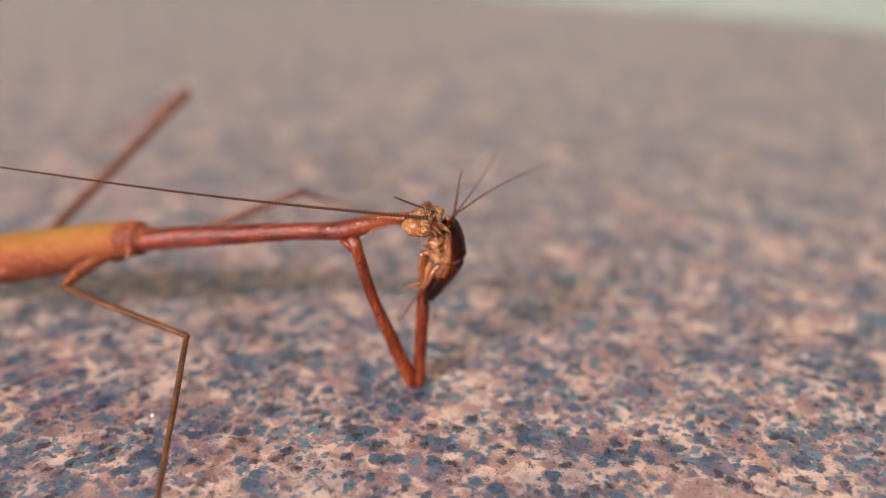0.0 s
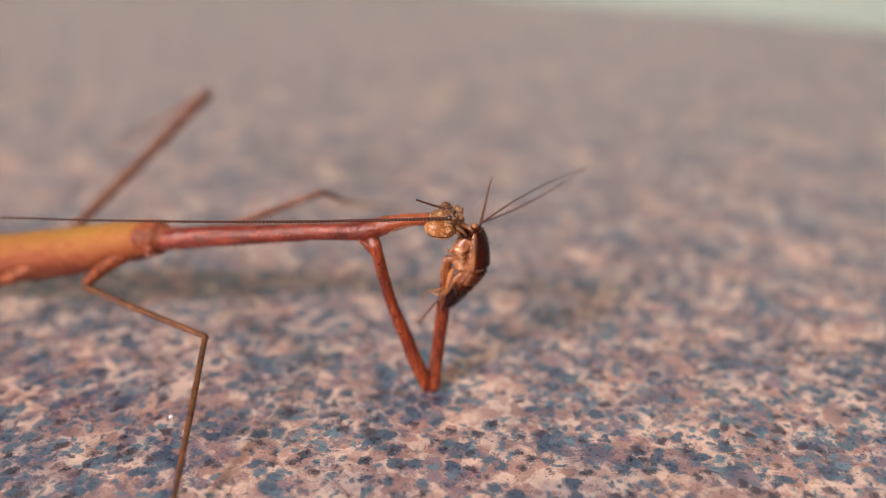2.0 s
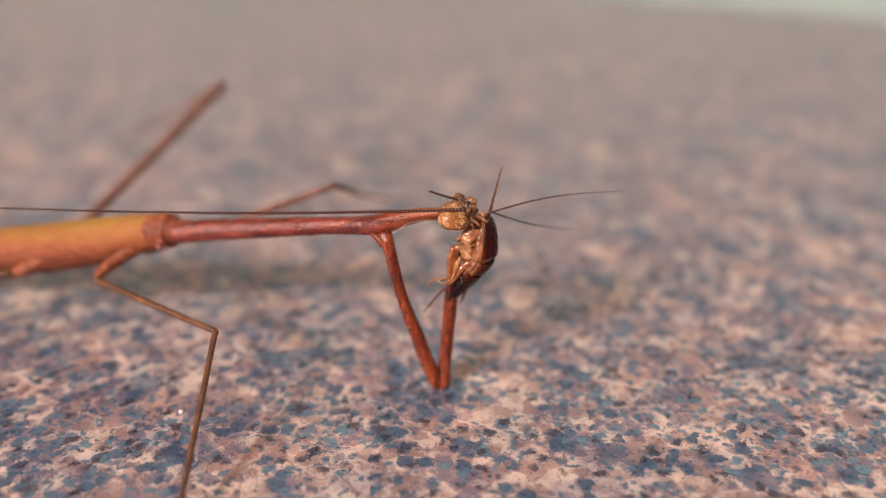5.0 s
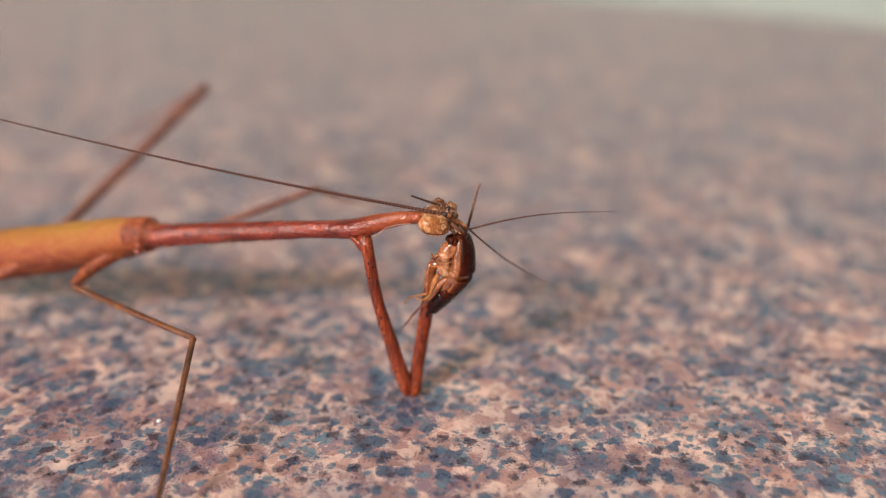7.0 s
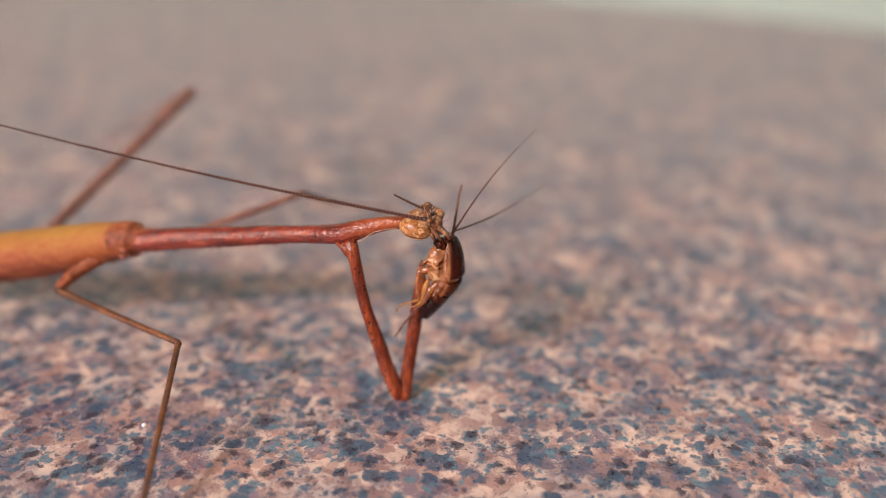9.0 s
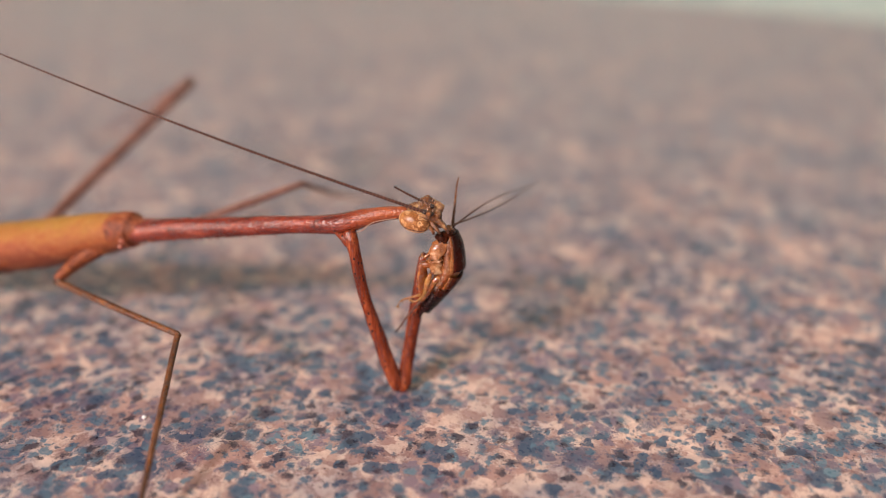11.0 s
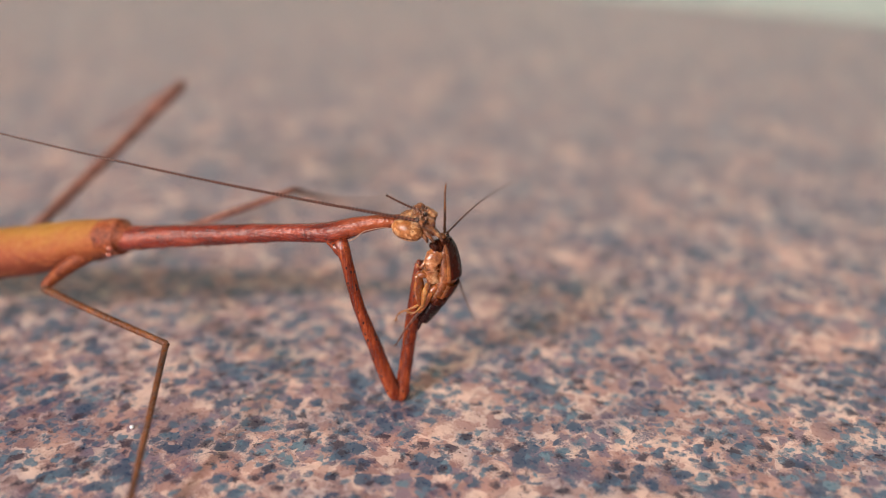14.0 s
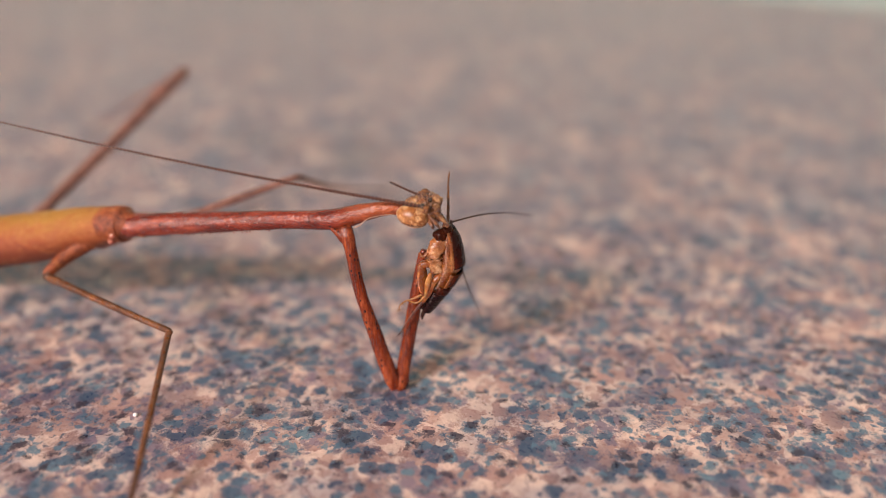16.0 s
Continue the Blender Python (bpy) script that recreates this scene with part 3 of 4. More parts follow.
    # walking legs: femur, tibia, foot
    legs = [
        (LEG_BROWN, "slender brown middle leg", [(-25.6, 69.2, 12.9, 0.35), (-27.4, 69.3, 12.5, 0.66), (-29.2, 68.95, 11.8, 0.78), (-30.7, 67.9, 11.0, 0.64), (-31.6, 66.7, 10.35, 0.48), (-31.85, 66.3, 10.05, 0.40)],
         [(-31.8, 66.3, 10.05, 0.42), (-31.2, 65.9, 9.85, 0.34), (-26, 63.1, 9.15, 0.28), (-20.1, 60.0, 8.4, 0.26)],
         [(-20.05, 59.9, 8.45, 0.29), (-20.1, 59.0, 7.9, 0.25), (-20.15, 52.5, 4.4, 0.25), (-20.2, 45.2, 0.55, 0.19)],
         [(-20.2, 45.2, 0.5, 0.16), (-20.4, 44.3, 0.22, 0.14), (-20.8, 42.5, 0.13, 0.12), (-21.4, 41.1, 0.12, 0.1)]),
        (LEG_BROWN, "slender brown hind leg", [(-37.0, 70.3, 10.6, 0.8), (-39.0, 69.4, 9.9, 0.7), (-40.3, 68.9, 9.5, 0.5)],
         [(-40.3, 68.9, 9.5, 0.48), (-44, 66.9, 10.0, 0.33), (-52, 62.6, 11.2, 0.28)],
         [(-52, 62.6, 11.2, 0.28), (-54.2, 59, 7, 0.22), (-57, 54.0, 0.5, 0.18)],
         [(-57, 54.0, 0.45, 0.15), (-57.6, 52.8, 0.16, 0.13), (-58.3, 51.0, 0.12, 0.1)]),
        (LEG_DUSK, "dusky red-brown hind leg raised at the knee", [(-38.5, 74.0, 9.3, 0.8), (-39.6, 75.6, 8.7, 0.6)],
         [(-39.6, 75.8, 8.6, 0.5), (-36.2, 82.6, 11.7, 0.58), (-32.4, 90.2, 15.2, 0.6), (-27.9, 99.2, 19.4, 0.70)],
         [(-27.9, 99.3, 19.5, 0.46), (-35.0, 108.5, 14.7, 0.28), (-47, 124.3, 6.4, 0.2), (-56, 136.8, 0.45, 0.17)],
         [(-56, 136.8, 0.4, 0.17), (-57.4, 138.6, 0.15, 0.14), (-59.5, 141.4, 0.12, 0.1)]),
        (LEG_DUSK, "dusky red-brown middle leg stretched forward", [(-28.8, 70.9, 11.2, 0.75), (-28.7, 71.9, 10.6, 0.55)],
         [(-28.7, 72.0, 10.5, 0.42), (-20.8, 75.6, 12.1, 0.38), (-12.5, 79.6, 14.0, 0.34)],
         [(-12.5, 79.6, 14.0, 0.30), (-10.0, 92, 8.0, 0.22), (-6.3, 110.6, 0.45, 0.18)],
         [(-6.3, 110.6, 0.4, 0.15), (-5.9, 112.5, 0.15, 0.13), (-5.2, 115, 0.12, 0.1)]),
    ]
    made = []
    for mat, label, hip, femur, tibia, foot in legs:
        leg = tube_part("leg", hip, mat if mat is LEG_DUSK else RUST, man, label, sides=12)
        tube_part("femur", femur, mat, leg, sides=12, sub=5, rough=0.12)
        tube_part("tibia", tibia, mat, leg, sides=10, sub=6, rough=0.12)
        tube_part("tarsus", foot, mat, leg, sides=8)
        made.append(leg)
    # folded foreleg: coxa down to the worktop, femur back up to the prey
    coxa = tube_part("fore_coxa", [
        (-6.5, 64.8, 15.25, 0.40, 0.56), (-6.3, 64.4, 14.6, 0.45, 0.58), (-6.1, 64.3, 13.6, 0.42, 0.51), (-5.7, 64.35, 10.6, 0.40, 0.50), (-5.22, 64.4, 8.3, 0.42, 0.53),
        (-4.53, 64.5, 5.6, 0.46, 0.61), (-3.88, 64.45, 3.1, 0.47, 0.65), (-3.2, 64.35, 1.05, 0.48, 0.66), (-3.0, 64.3, 0.25, 0.40, 0.5)],
        LEG_RED, man, "rust red fore coxa with dark specks", origin=COXA, sides=18, sub=5, rough=0.08, up=(1, 0, 0.15))
    hinge = part("hinge_plate", add_tube(bmesh.new(), rel([(-7.6, 64.95, 15.05, 0.12), (-7.1, 64.75, 14.85, 0.3), (-6.6, 64.5, 14.45, 0.42), (-6.2, 64.4, 13.8, 0.3)]), sides=12, rough=0.1), LEG_RED, coxa)
    for v in hinge.data.vertices:
        v.co -= (Vector(COXA) - Vector(BASE)) * MM
    fem = part("fore_femur", add_tube(add_tube(bmesh.new(), rel([
        (-2.85, 64.35, 0.22, 0.42, 0.42), (-2.55, 64.45, 0.65, 0.5, 0.66), (-2.35, 64.75, 1.9, 0.46, 0.60), (-1.9, 65.2, 4.8, 0.42, 0.58), (-1.4, 65.5, 8.0, 0.44, 0.58),
        (-1.05, 65.8, 10.8, 0.36, 0.46), (-0.85, 66.0, 12.4, 0.28, 0.34)]), sides=18, sub=5, rough=0.08, up=(1, 0, 0.15)),
        rel([(-0.9, 66.0, 12.5, 0.3), (-0.2, 66.5, 12.0, 0.26), (0.3, 66.9, 10.4, 0.2), (0.0, 66.8, 8.6, 0.14), (-0.6, 66.4, 7.4, 0.05)]), sides=10), LEG_RED, coxa,
        "rust red fore femur with folded tibia", tuple(a - b for a, b in zip(ELBOW, COXA)))
    for v in fem.data.vertices:      # into the coxa's space
        v.co -= (Vector(COXA) - Vector(BASE)) * MM
    # head, turned slightly to the side, with banded eyes
    head = part("head", add_ball(add_ball(add_ball(bmesh.new(), rel([(-0.35, 65.0, 16.8)])[0], (1.0, 1.5, 0.92), (0, 18, 0), rough=0.24),
        rel([(0.35, 65.0, 16.55)])[0], (0.75, 0.8, 0.75), (0, 25, 0), rough=0.15), rel([(-1.3, 65.05, 16.9)])[0], (0.7, 0.8, 0.5)), HEAD_TAN, man, "mottled tan head", rel([NECK])[0])
    hz = Vector(NECK) - Vector(BASE)

    def on_head(name, bm, mat, label="", origin=None):
        o = (Vector(origin) - Vector(NECK)) if origin else Vector((0, 0, 0))
        for v in bm.verts:
            v.co -= hz * MM
        return part(name, bm, mat, head, label, o)

    on_head("eye", add_ball(bmesh.new(), rel([(-0.72, 63.85, 16.3)])[0], (1.30, 0.80, 0.86), (0, 10, 10), seg=28, ring=18), EYE, "tan eye with brown marbling")
    on_head("eye", add_ball(bmesh.new(), rel([(-0.5, 66.25, 16.92)])[0], (0.8, 0.72, 0.68), (0, 14, -12), seg=28, ring=18), EYE_DARK, "rust brown striped eye")
    for p, r in (((0.12, 63.86, 17.36), 0.24), ((0.5, 64.3, 17.15), 0.2), ((0.3, 64.75, 17.6), 0.2)):
        on_head("ocellus", add_ball(bmesh.new(), rel([p])[0], (r, r * 0.9, r * 0.9), seg=14, ring=10), BLACK, "black glossy ocellus")
    # fine spines on the crown
    bm, pick = bmesh.new(), random.Random(11)
    for _ in range(46):
        a, e = pick.uniform(-2.6, 0.9), pick.uniform(0.15, 1.3)
        d = np.array((math.cos(e) * math.cos(a), math.cos(e) * math.sin(a), math.sin(e)))
        q = np.array((-0.2, 65.0, 16.85)) + d * (0.95, 1.35, 0.95)
        add_tube(bm, rel([(*q, 0.05), (*(q + d * pick.uniform(0.12, 0.3)), 0.012)]), sides=5, sub=1)
    on_head("spines", bm, SEAM, "pale fine spines on the crown")
    on_head("face", add_tube(bmesh.new(), rel([(-0.4, 64.75, 17.35, 0.5, 0.32), (0.25, 64.8, 17.1, 0.45, 0.3), (0.85, 64.9, 16.5, 0.38, 0.3), (1.15, 65, 16.0, 0.25, 0.22)]), sides=14, rough=0.25), RUST_HEAD, "brown mottled face")
    for k, (a, b) in enumerate((((0.6, 64.3, 16.4), (1.5, 64.2, 15.75)), ((0.9, 65.3, 16.3), (1.8, 65.1, 15.6)), ((0.45, 64.3, 16.1), (0.95, 64.2, 15.55)), ((0.9, 64.7, 16.6), (2.0, 64.5, 16.05)))):
        m = [(p + q) / 2 + d for p, q, d in zip(a, b, (0.12, -0.1, 0.05))]
        on_head("mouthpart", add_tube(bmesh.new(), rel([(*a, 0.22), (*m, 0.17), (*b, 0.10)]), sides=8, rough=0.4), HEAD_TAN if k == 3 else RUST_HEAD if k % 2 else LEG_BROWN)
    for p, r in (((-0.75, 64.6, 17.3), (0.62, 0.42, 0.42)), ((-0.4, 65.5, 17.62), (0.66, 0.45, 0.38)), ((0.5, 65.5, 17.35), (0.5, 0.42, 0.5)), ((0.75, 64.9, 16.9), (0.4, 0.38, 0.45))):
        on_head("vertex_lobe", add_ball(bmesh.new(), rel([p])[0], r, (0, 15, 0), seg=14, ring=10, rough=0.3), HEAD_TAN, "tan lobe of the crown")
    base = (0.45, 63.95, 17.3)
    on_head("antenna_socket", add_ball(bmesh.new(), rel([base])[0], (0.26, 0.22, 0.22), seg=12, ring=8), LEG_BROWN)
    long_rows = [(base[0] - s, base[1] + 0.02 * s, base[2] + -0.35 * math.sin(s / 36 * math.pi), 0.138 - 0.0019 * s) for s in np.linspace(0, 37, 248)]
    ant = on_head("antenna", add_tube(bmesh.new(), rel(long_rows, 0.0), sides=8, sub=1, rings=0.3, ring_every=2), ANTENNA, "long dark beaded antenna", base)
    b2 = (0.3, 65.0, 17.55)
    short_rows = [(b2[0] - s * 0.84, b2[1] - 0.4 * s, b2[2] + 0.30 * s + 0.02 * s * s, 0.12 - 0.012 * s) for s in np.linspace(0, 3.5, 28)]
    on_head("antenna", add_tube(bmesh.new(), rel(short_rows), sides=8, sub=1, rings=0.3, ring_every=2), ANTENNA_SHORT, "short dark beaded antenna", b2)
    return man, head, ant, coxa, fem, made[0]


# ---------------------------------------------------------------- the prey
def build_roach():
    """Built upright about its middle: head up, back to +x, belly to -x; the body curls round its belly."""
    ro = tagged(new("cockroach_nymph"), "half-eaten dark cockroach nymph with amber belly held by a mantis", "insect")
    line = [(0.72, 3.5, 0.62), (0.92, 2.7, 0.84), (1.02, 1.6, 1.0), (1.0, 0.4, 1.1), (0.5, -0.85, 0.98), (0.02, -1.9, 0.84), (-0.5, -3.0, 0.66), (-0.9, -3.85, 0.45)]
    c = curve_through(line, 8)
    part("belly", add_tube(bmesh.new(), [(x - 0.05, 0, z, r * 1.16, r * 0.90) for x, z, r in line], sides=22, sub=8, rough=0.07, up=(1, 0, 0), rings=0.025, ring_every=4), ROACH_AMBER, ro, "soft amber belly")
    cuts = [(0, 23), (25, 33), (34, 39), (39, 44), (43, 48), (47, 52), (51, 56)]

    def shell(a, b, lo, hi, lift, steps=12):
        """A curved plate over the rows a to b of the body, from one angle round it to another."""
        bm, loops = bmesh.new(), []
        for k in range(a, b + 1):
            x, z, r = c[k]
            d = c[min(k + 1, len(c) - 1)] - c[max(k - 1, 0)]
            n = np.array((-d[1], d[0]))
            n /= np.linalg.norm(n)
            if n[0] < 0:
                n = -n
            grow = lift + 0.05 * (k - a) / max(b - a, 1)
            loop = []
            for m in range(steps + 1):
                th = math.radians(lo + (hi - lo) * m / steps)
                q = (x + n[0] * r * 0.98 * grow * math.cos(th), r * 1.27 * grow * math.sin(th), z + n[1] * r * 0.98 * grow * math.cos(th))
                loop.append(bm.verts.new(Vector(q) * MM))
            loops.append(loop)
        for l0, l1 in zip(loops, loops[1:]):
            for m in range(steps):
                bm.faces.new((l0[m], l0[m + 1], l1[m + 1], l1[m])).smooth = True
        return bm

    def thick(ob, mm):
        sol = ob.modifiers.new("thickness", "SOLIDIFY")
        sol.thickness, sol.offset = mm * MM, 1
        return ob

    for i, (a, b) in enumerate(cuts):
        if i < 3:      # dark middle between translucent margins
            half, wide = (66, 62, 96)[i], (80, 76, 96)[i]
            ob = thick(part("back_plate", shell(a, b - (i < 2), -half, half, 1.05 if i < 2 else 1.02), ROACH_DARK if i == 0 else ROACH_BROWN, ro, "dark glossy pronotum" if i == 0 else ""), 0.07)
            for lo, hi in ((-wide, -half), (half, wide)) if i < 2 else ():
                thick(part("margin", shell(a, b, lo, hi, 1.05, 4), ROACH_MARGIN, ob, "translucent amber margin"), 0.06)
        else:
            half = (125, 168, 175, 175)[i - 3]
            thick(part("back_plate", shell(a, b, -half, half, 1.03), ROACH_BLACK, ro), 0.04)
    head = part("head", add_ball(add_ball(bmesh.new(), (0.28, -0.6, 3.25), (0.62, 0.56, 0.55), (0, 30, 0), rough=0.25), (0.75, -0.1, 3.65), (0.5, 0.8, 0.42), rough=0.3), ROACH_BROWN, ro, "dark chewed head")
    part("eye", add_ball(bmesh.new(), (0.28, -1.08, 3.35), (0.26, 0.16, 0.3), seg=14, ring=10), ROACH_BROWN, head)
    flesh = add_tube(bmesh.new(), [(0.42, -0.45, 3.1, 0.45), (0.15, -0.62, 2.5, 0.66), (-0.12, -0.72, 1.8, 0.74), (-0.18, -0.8, 1.2, 0.66), (0.1, -0.8, 0.6, 0.55), (0.3, -0.6, 0.1, 0.3)], sides=20, sub=6, rough=0.55, rings=0.04, ring_every=3)
    part("flesh", add_ball(flesh, (0.7, -0.3, 3.95), (0.3, 0.32, 0.34), rough=0.4), PALE_FLESH, ro, "torn pale flesh")
    legs = [
        ([(-0.1, -0.8, 0.8, 0.36), (-0.8, -1.0, 0.85, 0.32), (-1.2, -1.0, 0.75, 0.26)], [(-1.2, -1.0, 0.8, 0.24, 0.30), (-1.1, -1.05, -0.3, 0.28, 0.52), (-0.98, -1.05, -1.4, 0.26, 0.5), (-0.95, -1.0, -2.2, 0.16, 0.26)],
         [(-0.9, -1.1, -1.8, 0.13), (-1.8, -1.1, -2.35, 0.09), (-2.5, -1.1, -2.65, 0.07), (-2.95, -1.1, -3.1, 0.045), (-3.05, -1.1, -3.65, 0.03)]),
        ([(0.2, -0.85, 0.5, 0.34), (-0.35, -1.0, 0.2, 0.27)], [(-0.4, -1.15, 0.1, 0.13, 0.16), (-0.62, -1.3, -0.8, 0.17, 0.26), (-0.85, -1.3, -2.0, 0.12, 0.16)],
         [(-0.8, -1.3, -1.9, 0.11), (-1.5, -1.3, -2.62, 0.075), (-2.3, -1.25, -2.5, 0.055), (-2.75, -1.2, -2.8, 0.03)]),
        ([(0.35, -0.75, -0.3, 0.36), (-0.15, -1.0, -0.7, 0.30)], [(-0.15, -1.05, -0.7, 0.22, 0.3), (-0.6, -1.15, -1.6, 0.22, 0.36), (-1.1, -1.1, -2.6, 0.14, 0.2)],
         [(-1.1, -1.15, -2.6, 0.12), (-1.8, -1.0, -3.7, 0.10), (-2.4, -0.95, -4.7, 0.08), (-2.9, -0.9, -5.7, 0.07), (-3.25, -0.9, -6.15, 0.04)]),
        ([(-0.1, -0.8, 2.0, 0.30), (-0.6, -0.95, 1.85, 0.26)], [(-0.6, -0.95, 1.85, 0.16), (-1.0, -1.1, 1.45, 0.14)], [(-1.0, -1.1, 1.45, 0.09), (-1.3, -1.1, 1.8, 0.05)]),
    ]
    for i, (a, b, d) in enumerate(legs):
        leg = part("leg", add_tube(bmesh.new(), a, sides=12, rough=0.1), ROACH_THIGH, ro, "spiny honey coloured leg" if i != 2 else "spiny leg with a dark hanging tip")
        part("femur", add_tube(bmesh.new(), b, sides=14, rough=0.1), ROACH_LEG if i == 1 else ROACH_THIGH, leg)
        bm = add_tube(bmesh.new(), d, sides=10, rough=0.1)
        for p, q in zip(d, d[1:]):
            mx = [(u + v) / 2 for u, v in zip(p[:3], q[:3])]
            for s in (-1, 1):
                add_tube(bm, [(*mx, 0.045), (mx[0] + 0.22 * s, mx[1] - 0.12, mx[2] - 0.2, 0.01)], sides=5, sub=1)
        part("tibia", bm, ROACH_LEG if i != 2 else ANTENNA_PREY, leg)
    for s in (-1, 1):
        part("cercus", add_tube(bmesh.new(), [(-0.95, 0.35 * s, -3.7, 0.2), (-1.15, 0.5 * s, -4.15, 0.17), (-1.2, 0.55 * s, -4.6, 0.05)], sides=9), ROACH_BLACK, ro)
    part("raised_leg", add_tube(bmesh.new(), [(0.66, 1.1, 3.2, 0.15), (0.6, 1.6, 3.9, 0.13), (0.5, 2.4, 5.2, 0.11), (0.4, 3.2, 6.4, 0.09), (0.42, 3.6, 7.1, 0.05)], sides=9, rough=0.25, rings=0.12), LEG_BROWN, ro, "thin brown leg sticking up")
    ants = []
    for name_y, bend in ((0.25, 0.9), (0.7, -0.7)):
        o = (0.95, name_y, 4.05)
        rows = [(o[0] + s, o[1] + 0.05 * s, o[2] + bend * math.sin(s / 11 * math.pi) * 0.5, 0.085 - 0.005 * s) for s in np.linspace(0, 12.6, 68)]
        ants.append(part("antenna", add_tube(bmesh.new(), rows, sides=7, sub=1, rings=0.12), ANTENNA_PREY, ro, "thin dark waving antenna", o))
    return ro, ants


build_room()
mantis, mantis_head, mantis_antenna, fore_coxa, fore_femur, near_leg = build_mantis()
roach, roach_antennae = build_roach()
grain = tagged(part("sugar_grain", add_ball(bmesh.new(), (0, 0, 0.16), (0.2, 0.18, 0.17), seg=8, ring=5, rough=0.3), CRYSTAL), "tiny bright crystal grain on the worktop", "grain")
grain.location = (-0.0241, 0.0604, 0)

# seconds; long antenna's rise; prey's middle x, z and lean; rise and swing of its two antennae; elbow's x
ACTS = [
    (0.00, 7.8, 0.89, 12.59, 8.3, 12.8, 32.2, 12.0, 62.8, -1.37),
    (0.50, 4.8, 1.18, 12.61, 9.3, 18.5, 35.6, 9.0, 55.2, -1.38),
    (1.00, 2.9, 1.09, 12.61, 9.1, 31.4, 39.0, 20.4, 27.2, -1.27),
    (1.50, 3.4, 1.16, 12.40, 8.9, 22.4, 35.6, 12.9, 28.6, -1.25),
    (2.00, 0.3, 1.10, 12.16, 12.7, 13.6, 31.3, 9.3, 34.8, -1.79),
    (2.50, 3.7, 1.00, 12.30, 11.6, 21.5, 34.5, 10.9, 25.7, -1.78),
    (3.00, 5.3, 0.88, 12.30, 14.1, 14.6, 39.5, 10.7, 36.8, -2.14),
    (3.50, 1.2, 0.65, 12.85, 13.7, 15.5, 27.5, -17.5, 41.1, -1.92),
    (6.00, -0.3, 0.61, 12.75, 14.6, -3.5, 15.0, -26.0, 28.0, -2.43),
    (6.50, 5.0, 0.07, 12.96, 14.3, 3.2, 28.0, -31.0, 24.0, -2.95),
    (7.00, 12.3, 0.41, 11.94, 14.3, 5.8, 3.8, -39.9, 24.4, -2.94),
    (7.50, 15.4, 0.44, 11.99, 14.8, -2.1, 40.3, -27.9, 52.8, -2.69),
    (8.00, 14.5, 0.68, 11.96, 11.5, 20.5, 38.6, -7.0, 52.6, -2.25),
    (8.50, 10.4, 0.74, 11.91, 11.0, 23.4, 42.4, 4.3, 42.8, -2.37),
    (9.00, 13.1, 0.62, 11.86, 11.0, 32.5, 43.2, 2.6, 44.6, -2.57),
    (10.25, 18.1, 0.65, 11.75, 10.8, 12.5, 47.9, 1.1, 46.1, -2.61),
    (11.50, 23.0, 0.67, 11.64, 10.6, -7.5, 52.5, -0.4, 47.5, -2.65),
    (12.00, 23.8, 0.50, 11.71, 8.7, -13.0, 46.3, -24.0, 46.6, -2.37),
    (12.50, 22.5, 0.66, 11.58, 7.3, 10.0, 14.0, -47.5, 50.6, -1.95),
    (13.00, 22.9, 0.89, 11.64, 6.0, 12.2, 15.0, -63.1, 38.9, -1.77),
    (13.50, 21.1, 0.93, 11.62, 6.9, -16.2, 51.7, -61.7, 36.9, -1.94),
    (14.00, 12.0, 0.85, 11.57, 7.4, 3.5, 56.6, -67.1, 46.8, -2.14),
    (14.50, 12.1, 0.75, 11.72, 7.4, -6.0, 30.6, -67.1, 46.8, -2.18),
    (15.00, 11.1, 0.84, 11.61, 7.4, -38.6, 60.7, -65.2, 42.5, -2.47),
    (15.50, 12.3, 0.65, 11.61, 7.5, -11.0, 22.0, -66.5, 45.3, -2.35),
    (16.00, 11.5, 0.69, 11.32, 7.3, -14.4, 45.6, -67.1, 46.8, -2.65),
]
# seconds; head's turn towards the lens and its nod
NODS = [(0.0, 25, 0), (0.5, 12, 0), (1.0, 0, 3), (1.5, 0, 3), (2.0, 12, 0), (2.5, 22, -1), (3.0, 25, 0), (3.5, 25, 0), (6.0, 0, 0), (6.5, 0, 0), (7.0, 4, 3), (7.5, 10, 4),
        (8.0, 20, 7), (8.5, 26, 6), (9.0, 28, 4), (10.25, 28, 5), (11.5, 28, 6), (12.0, 28, 7), (12.5, 28, 8), (13.0, 28, 8), (13.5, 28, 7), (14.0, 28, 4), (14.5, 28, 3), (15.0, 28, 3), (15.5, 28, 3), (16.0, 28, 2)]
SHIFTS = [(0.0, 0.27, 0.26), (0.5, 0.03, 0.22), (1.0, -0.04, 0.24), (1.5, 0.02, 0.11), (2.0, 0.12, 0.19), (2.5, 0.29, 0.37), (3.0, 0.32, 0.47), (3.5, 0.35, 0.56), (6.0, 0.0, 0.15), (6.5, 0.01, 0.0), (7.0, 0.1, 0.34), (7.5, 0.12, 0.44), (8.0, 0.15, 0.61), (8.5, 0.23, 0.61), (9.0, 0.29, 0.63), (11.5, 0.27, 0.37), (12.0, 0.28, 0.4), (12.5, 0.29, 0.38), (13.0, 0.29, 0.36), (13.5, 0.3, 0.4), (14.0, 0.29, 0.43), (14.5, 0.3, 0.39), (15.0, 0.31, 0.41), (15.5, 0.3, 0.38), (16.0, 0.29, 0.45)]


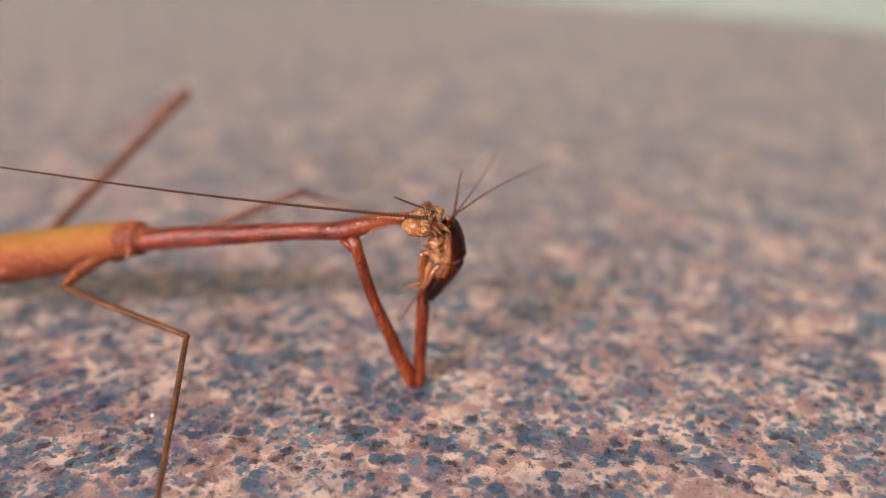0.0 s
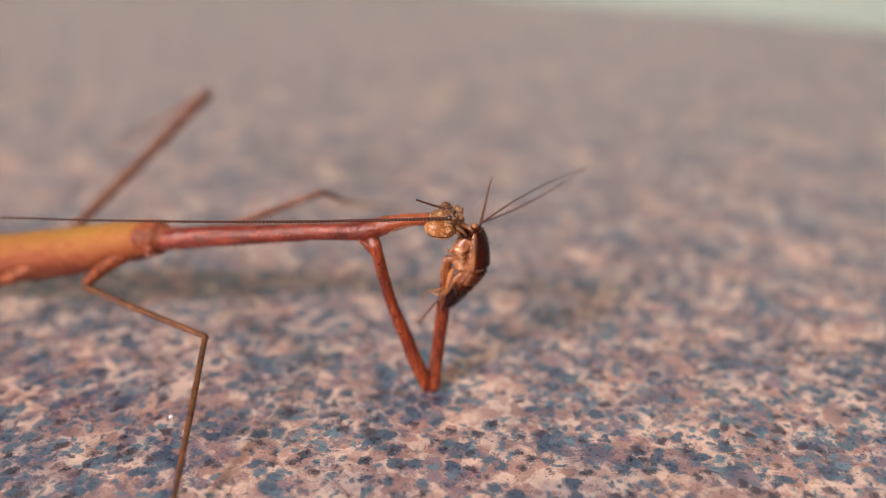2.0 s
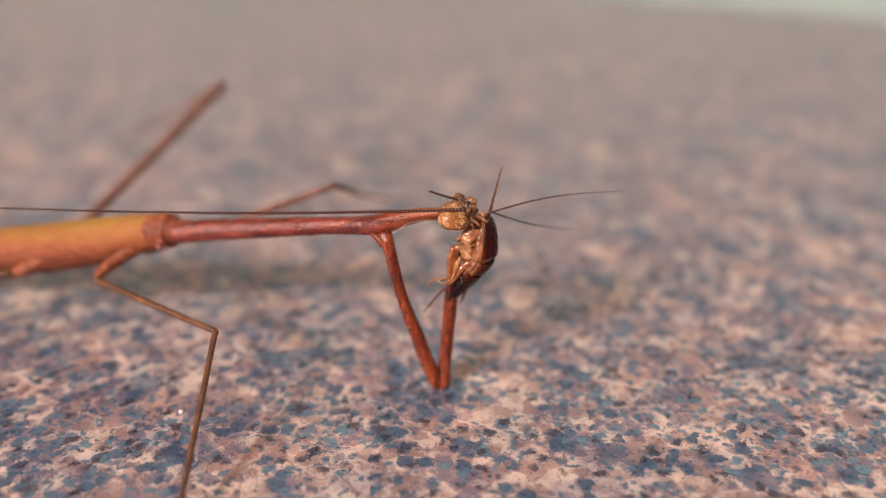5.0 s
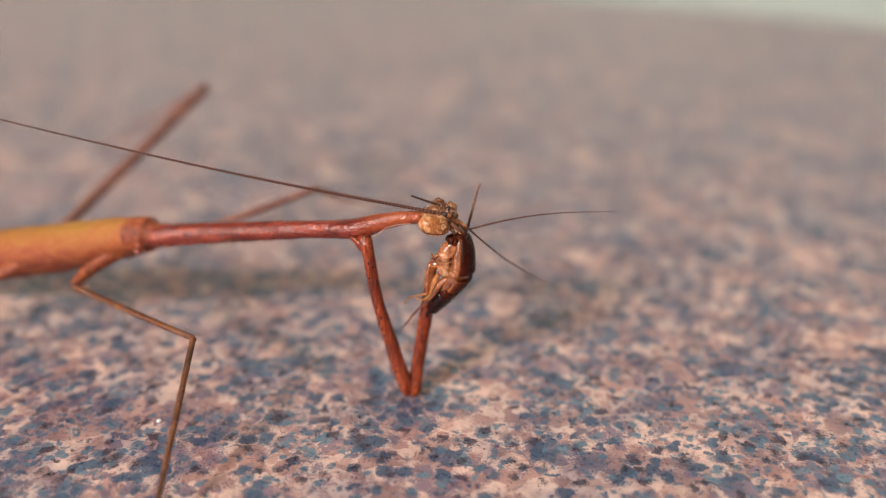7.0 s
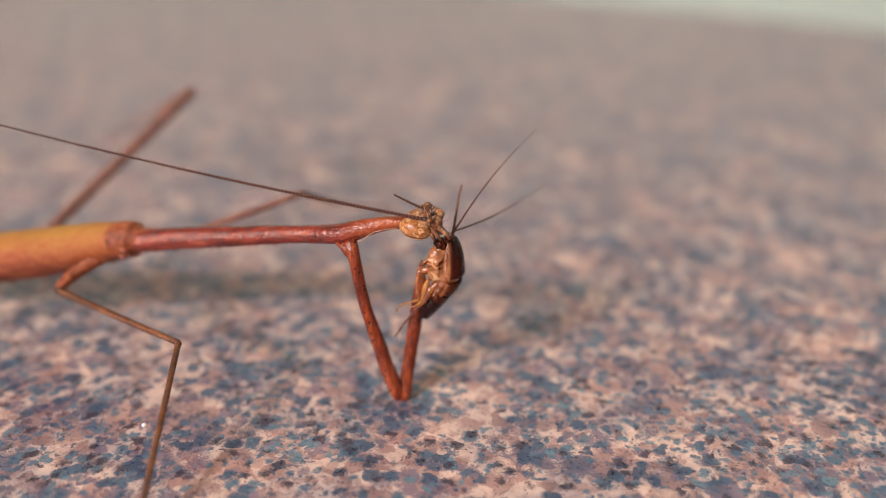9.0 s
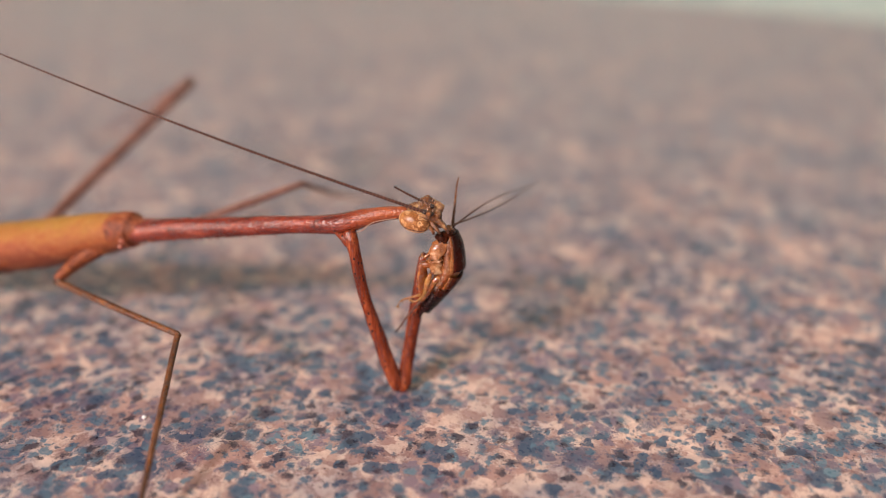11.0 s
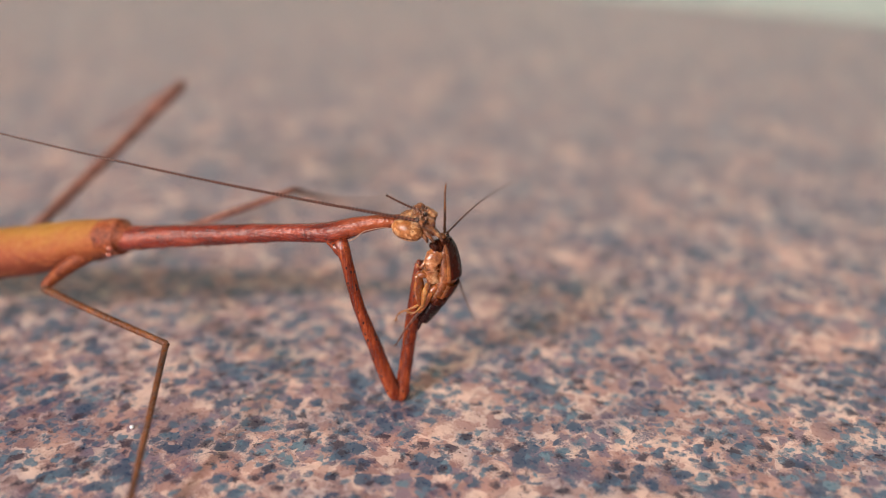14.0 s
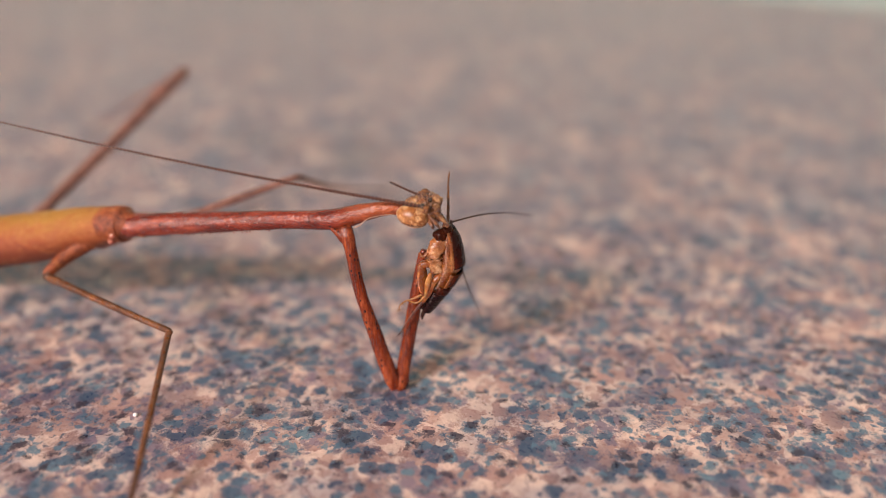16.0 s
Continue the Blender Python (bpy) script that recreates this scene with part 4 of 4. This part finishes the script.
# seconds; degrees by which the long antenna swings towards the lens
SWEEP = [(0.0, 3), (0.5, 9), (1.0, 13), (1.5, 13), (2.0, 9), (2.5, 5), (3.0, 6), (3.5, 2), (6.0, 14), (6.5, 30), (7.0, -3), (7.5, 4), (8.0, 42), (8.5, 40), (9.0, 0),
         (11.5, -8), (12.0, -9), (12.5, -4), (13.0, -8), (13.5, -6), (14.0, -5), (16.0, -5)]


# seconds; the body's sway along and up, in millimetres
SWAY = [(0.0, -0.03, -0.44), (0.5, -0.05, -0.38), (1.0, -0.12, -0.39), (1.5, -0.04, -0.42), (2.0, -0.04, -0.32), (2.5, -0.08, -0.28), (3.0, -0.06, -0.31), (3.5, -0.03, -0.32),
        (6.0, 0.0, -0.14), (6.5, -0.03, 0.10), (7.0, 0.0, 0.06), (7.5, -0.04, 0.04), (8.0, -0.1, -0.06), (8.5, -0.12, -0.08), (9.0, -0.08, -0.11),
        (11.5, -0.14, 0.02), (12.0, -0.15, -0.03), (12.5, -0.17, -0.02), (13.0, -0.17, 0.00), (13.5, -0.19, -0.07), (14.0, -0.17, -0.12), (14.5, -0.2, -0.08), (15.0, -0.22, -0.11), (15.5, -0.2, -0.08), (16.0, -0.17, -0.19)]


def motions():
    rest = lambda ob: Matrix.Translation(ob.location)
    walk(mantis, [(t, Matrix.Translation((Vector(BASE) + Vector((x, 0, z))) * MM) @ pose(0, 0, 0, 0, -0.75 if t == 6.5 else 0, 0)) for t, x, z in SWAY])
    walk(near_leg, [(t, Matrix.Translation((-0.6 * x * MM, 0, -0.6 * z * MM))) for t, x, z in SWAY])   # its foot stays put
    m = rest(mantis_head)
    walk(mantis_head, [(t, m @ pose(*[float(np.interp(t, [r[0] for r in SHIFTS], [r[k] for r in SHIFTS])) * MM if k else 0.0 for k in (1, 0, 2)], 0, nod, 0) @ pose(0, 0, 0, 0, 0, -yaw)) for t, yaw, nod in NODS])
    nods = {t: (yaw, nod) for t, yaw, nod in NODS}
    m = rest(mantis_antenna)
    rows = []
    for a in ACTS:
        t, away = a[0], -float(np.interp(a[0], [r[0] for r in SWEEP], [r[1] for r in SWEEP]))
        rise = a[1] - math.degrees(math.atan(0.36 * math.tan(radians(away))))
        rows.append((t, m @ pose(0, 0, 0, 0, 0, nods[t][0]) @ pose(0, 0, 0, 0, -nods[t][1], 0) @ pose(0, 0, 0, 0, 0, -away) @ pose(0, 0, 0, 0, rise, 0)))
    walk(mantis_antenna, rows)
    # fore coxa swings about its root; the femur keeps pointing at the prey
    m, n = rest(fore_coxa), rest(fore_femur)
    reach = math.hypot(ELBOW[0] - COXA[0], ELBOW[2] - COXA[2])
    a0 = math.atan2(ELBOW[0] - COXA[0], COXA[2] - ELBOW[2])
    swings, folds = [], []
    for t, rise, px, pz, lean, e1, y1, e2, y2, ex in ACTS:
        a = math.asin((ex - COXA[0]) / reach)
        ez = COXA[2] - reach * math.cos(a)
        f0 = math.atan2(PREY[0] - ELBOW[0], PREY[2] - ELBOW[2])
        f1 = math.atan2(px - ex, pz - ez)
        swings.append((t, m @ pose(0, 0, 0, 0, -math.degrees(a - a0), 0)))
        folds.append((t, n @ pose(0, 0, 0, 0, math.degrees(f1 - f0) + math.degrees(a - a0), 0)))
    walk(fore_coxa, swings)
    walk(fore_femur, folds)
    roll = lambda t: -24 + 16 * min(max((t - 7) / 6, 0), 1)
    walk(roach, [(a[0], pose(a[2] * MM, 65.0 * MM, a[3] * MM, 0, a[4] - HANDLE_REST, 0) @ pose(0, 0, 0, 0, 0, roll(a[0]))) for a in ACTS])
    for ob, k in zip(roach_antennae, (5, 7)):
        m, rows = rest(ob), []
        for a in ACTS:
            body = pose(0, 0, 0, 0, a[4] - HANDLE_REST, 0) @ pose(0, 0, 0, 0, 0, roll(a[0]))
            rows.append((a[0], m @ body.inverted() @ pose(0, 0, 0, 0, 0, a[k + 1]) @ pose(0, 0, 0, 0, -a[k], 0)))
        walk(ob, rows)


motions()
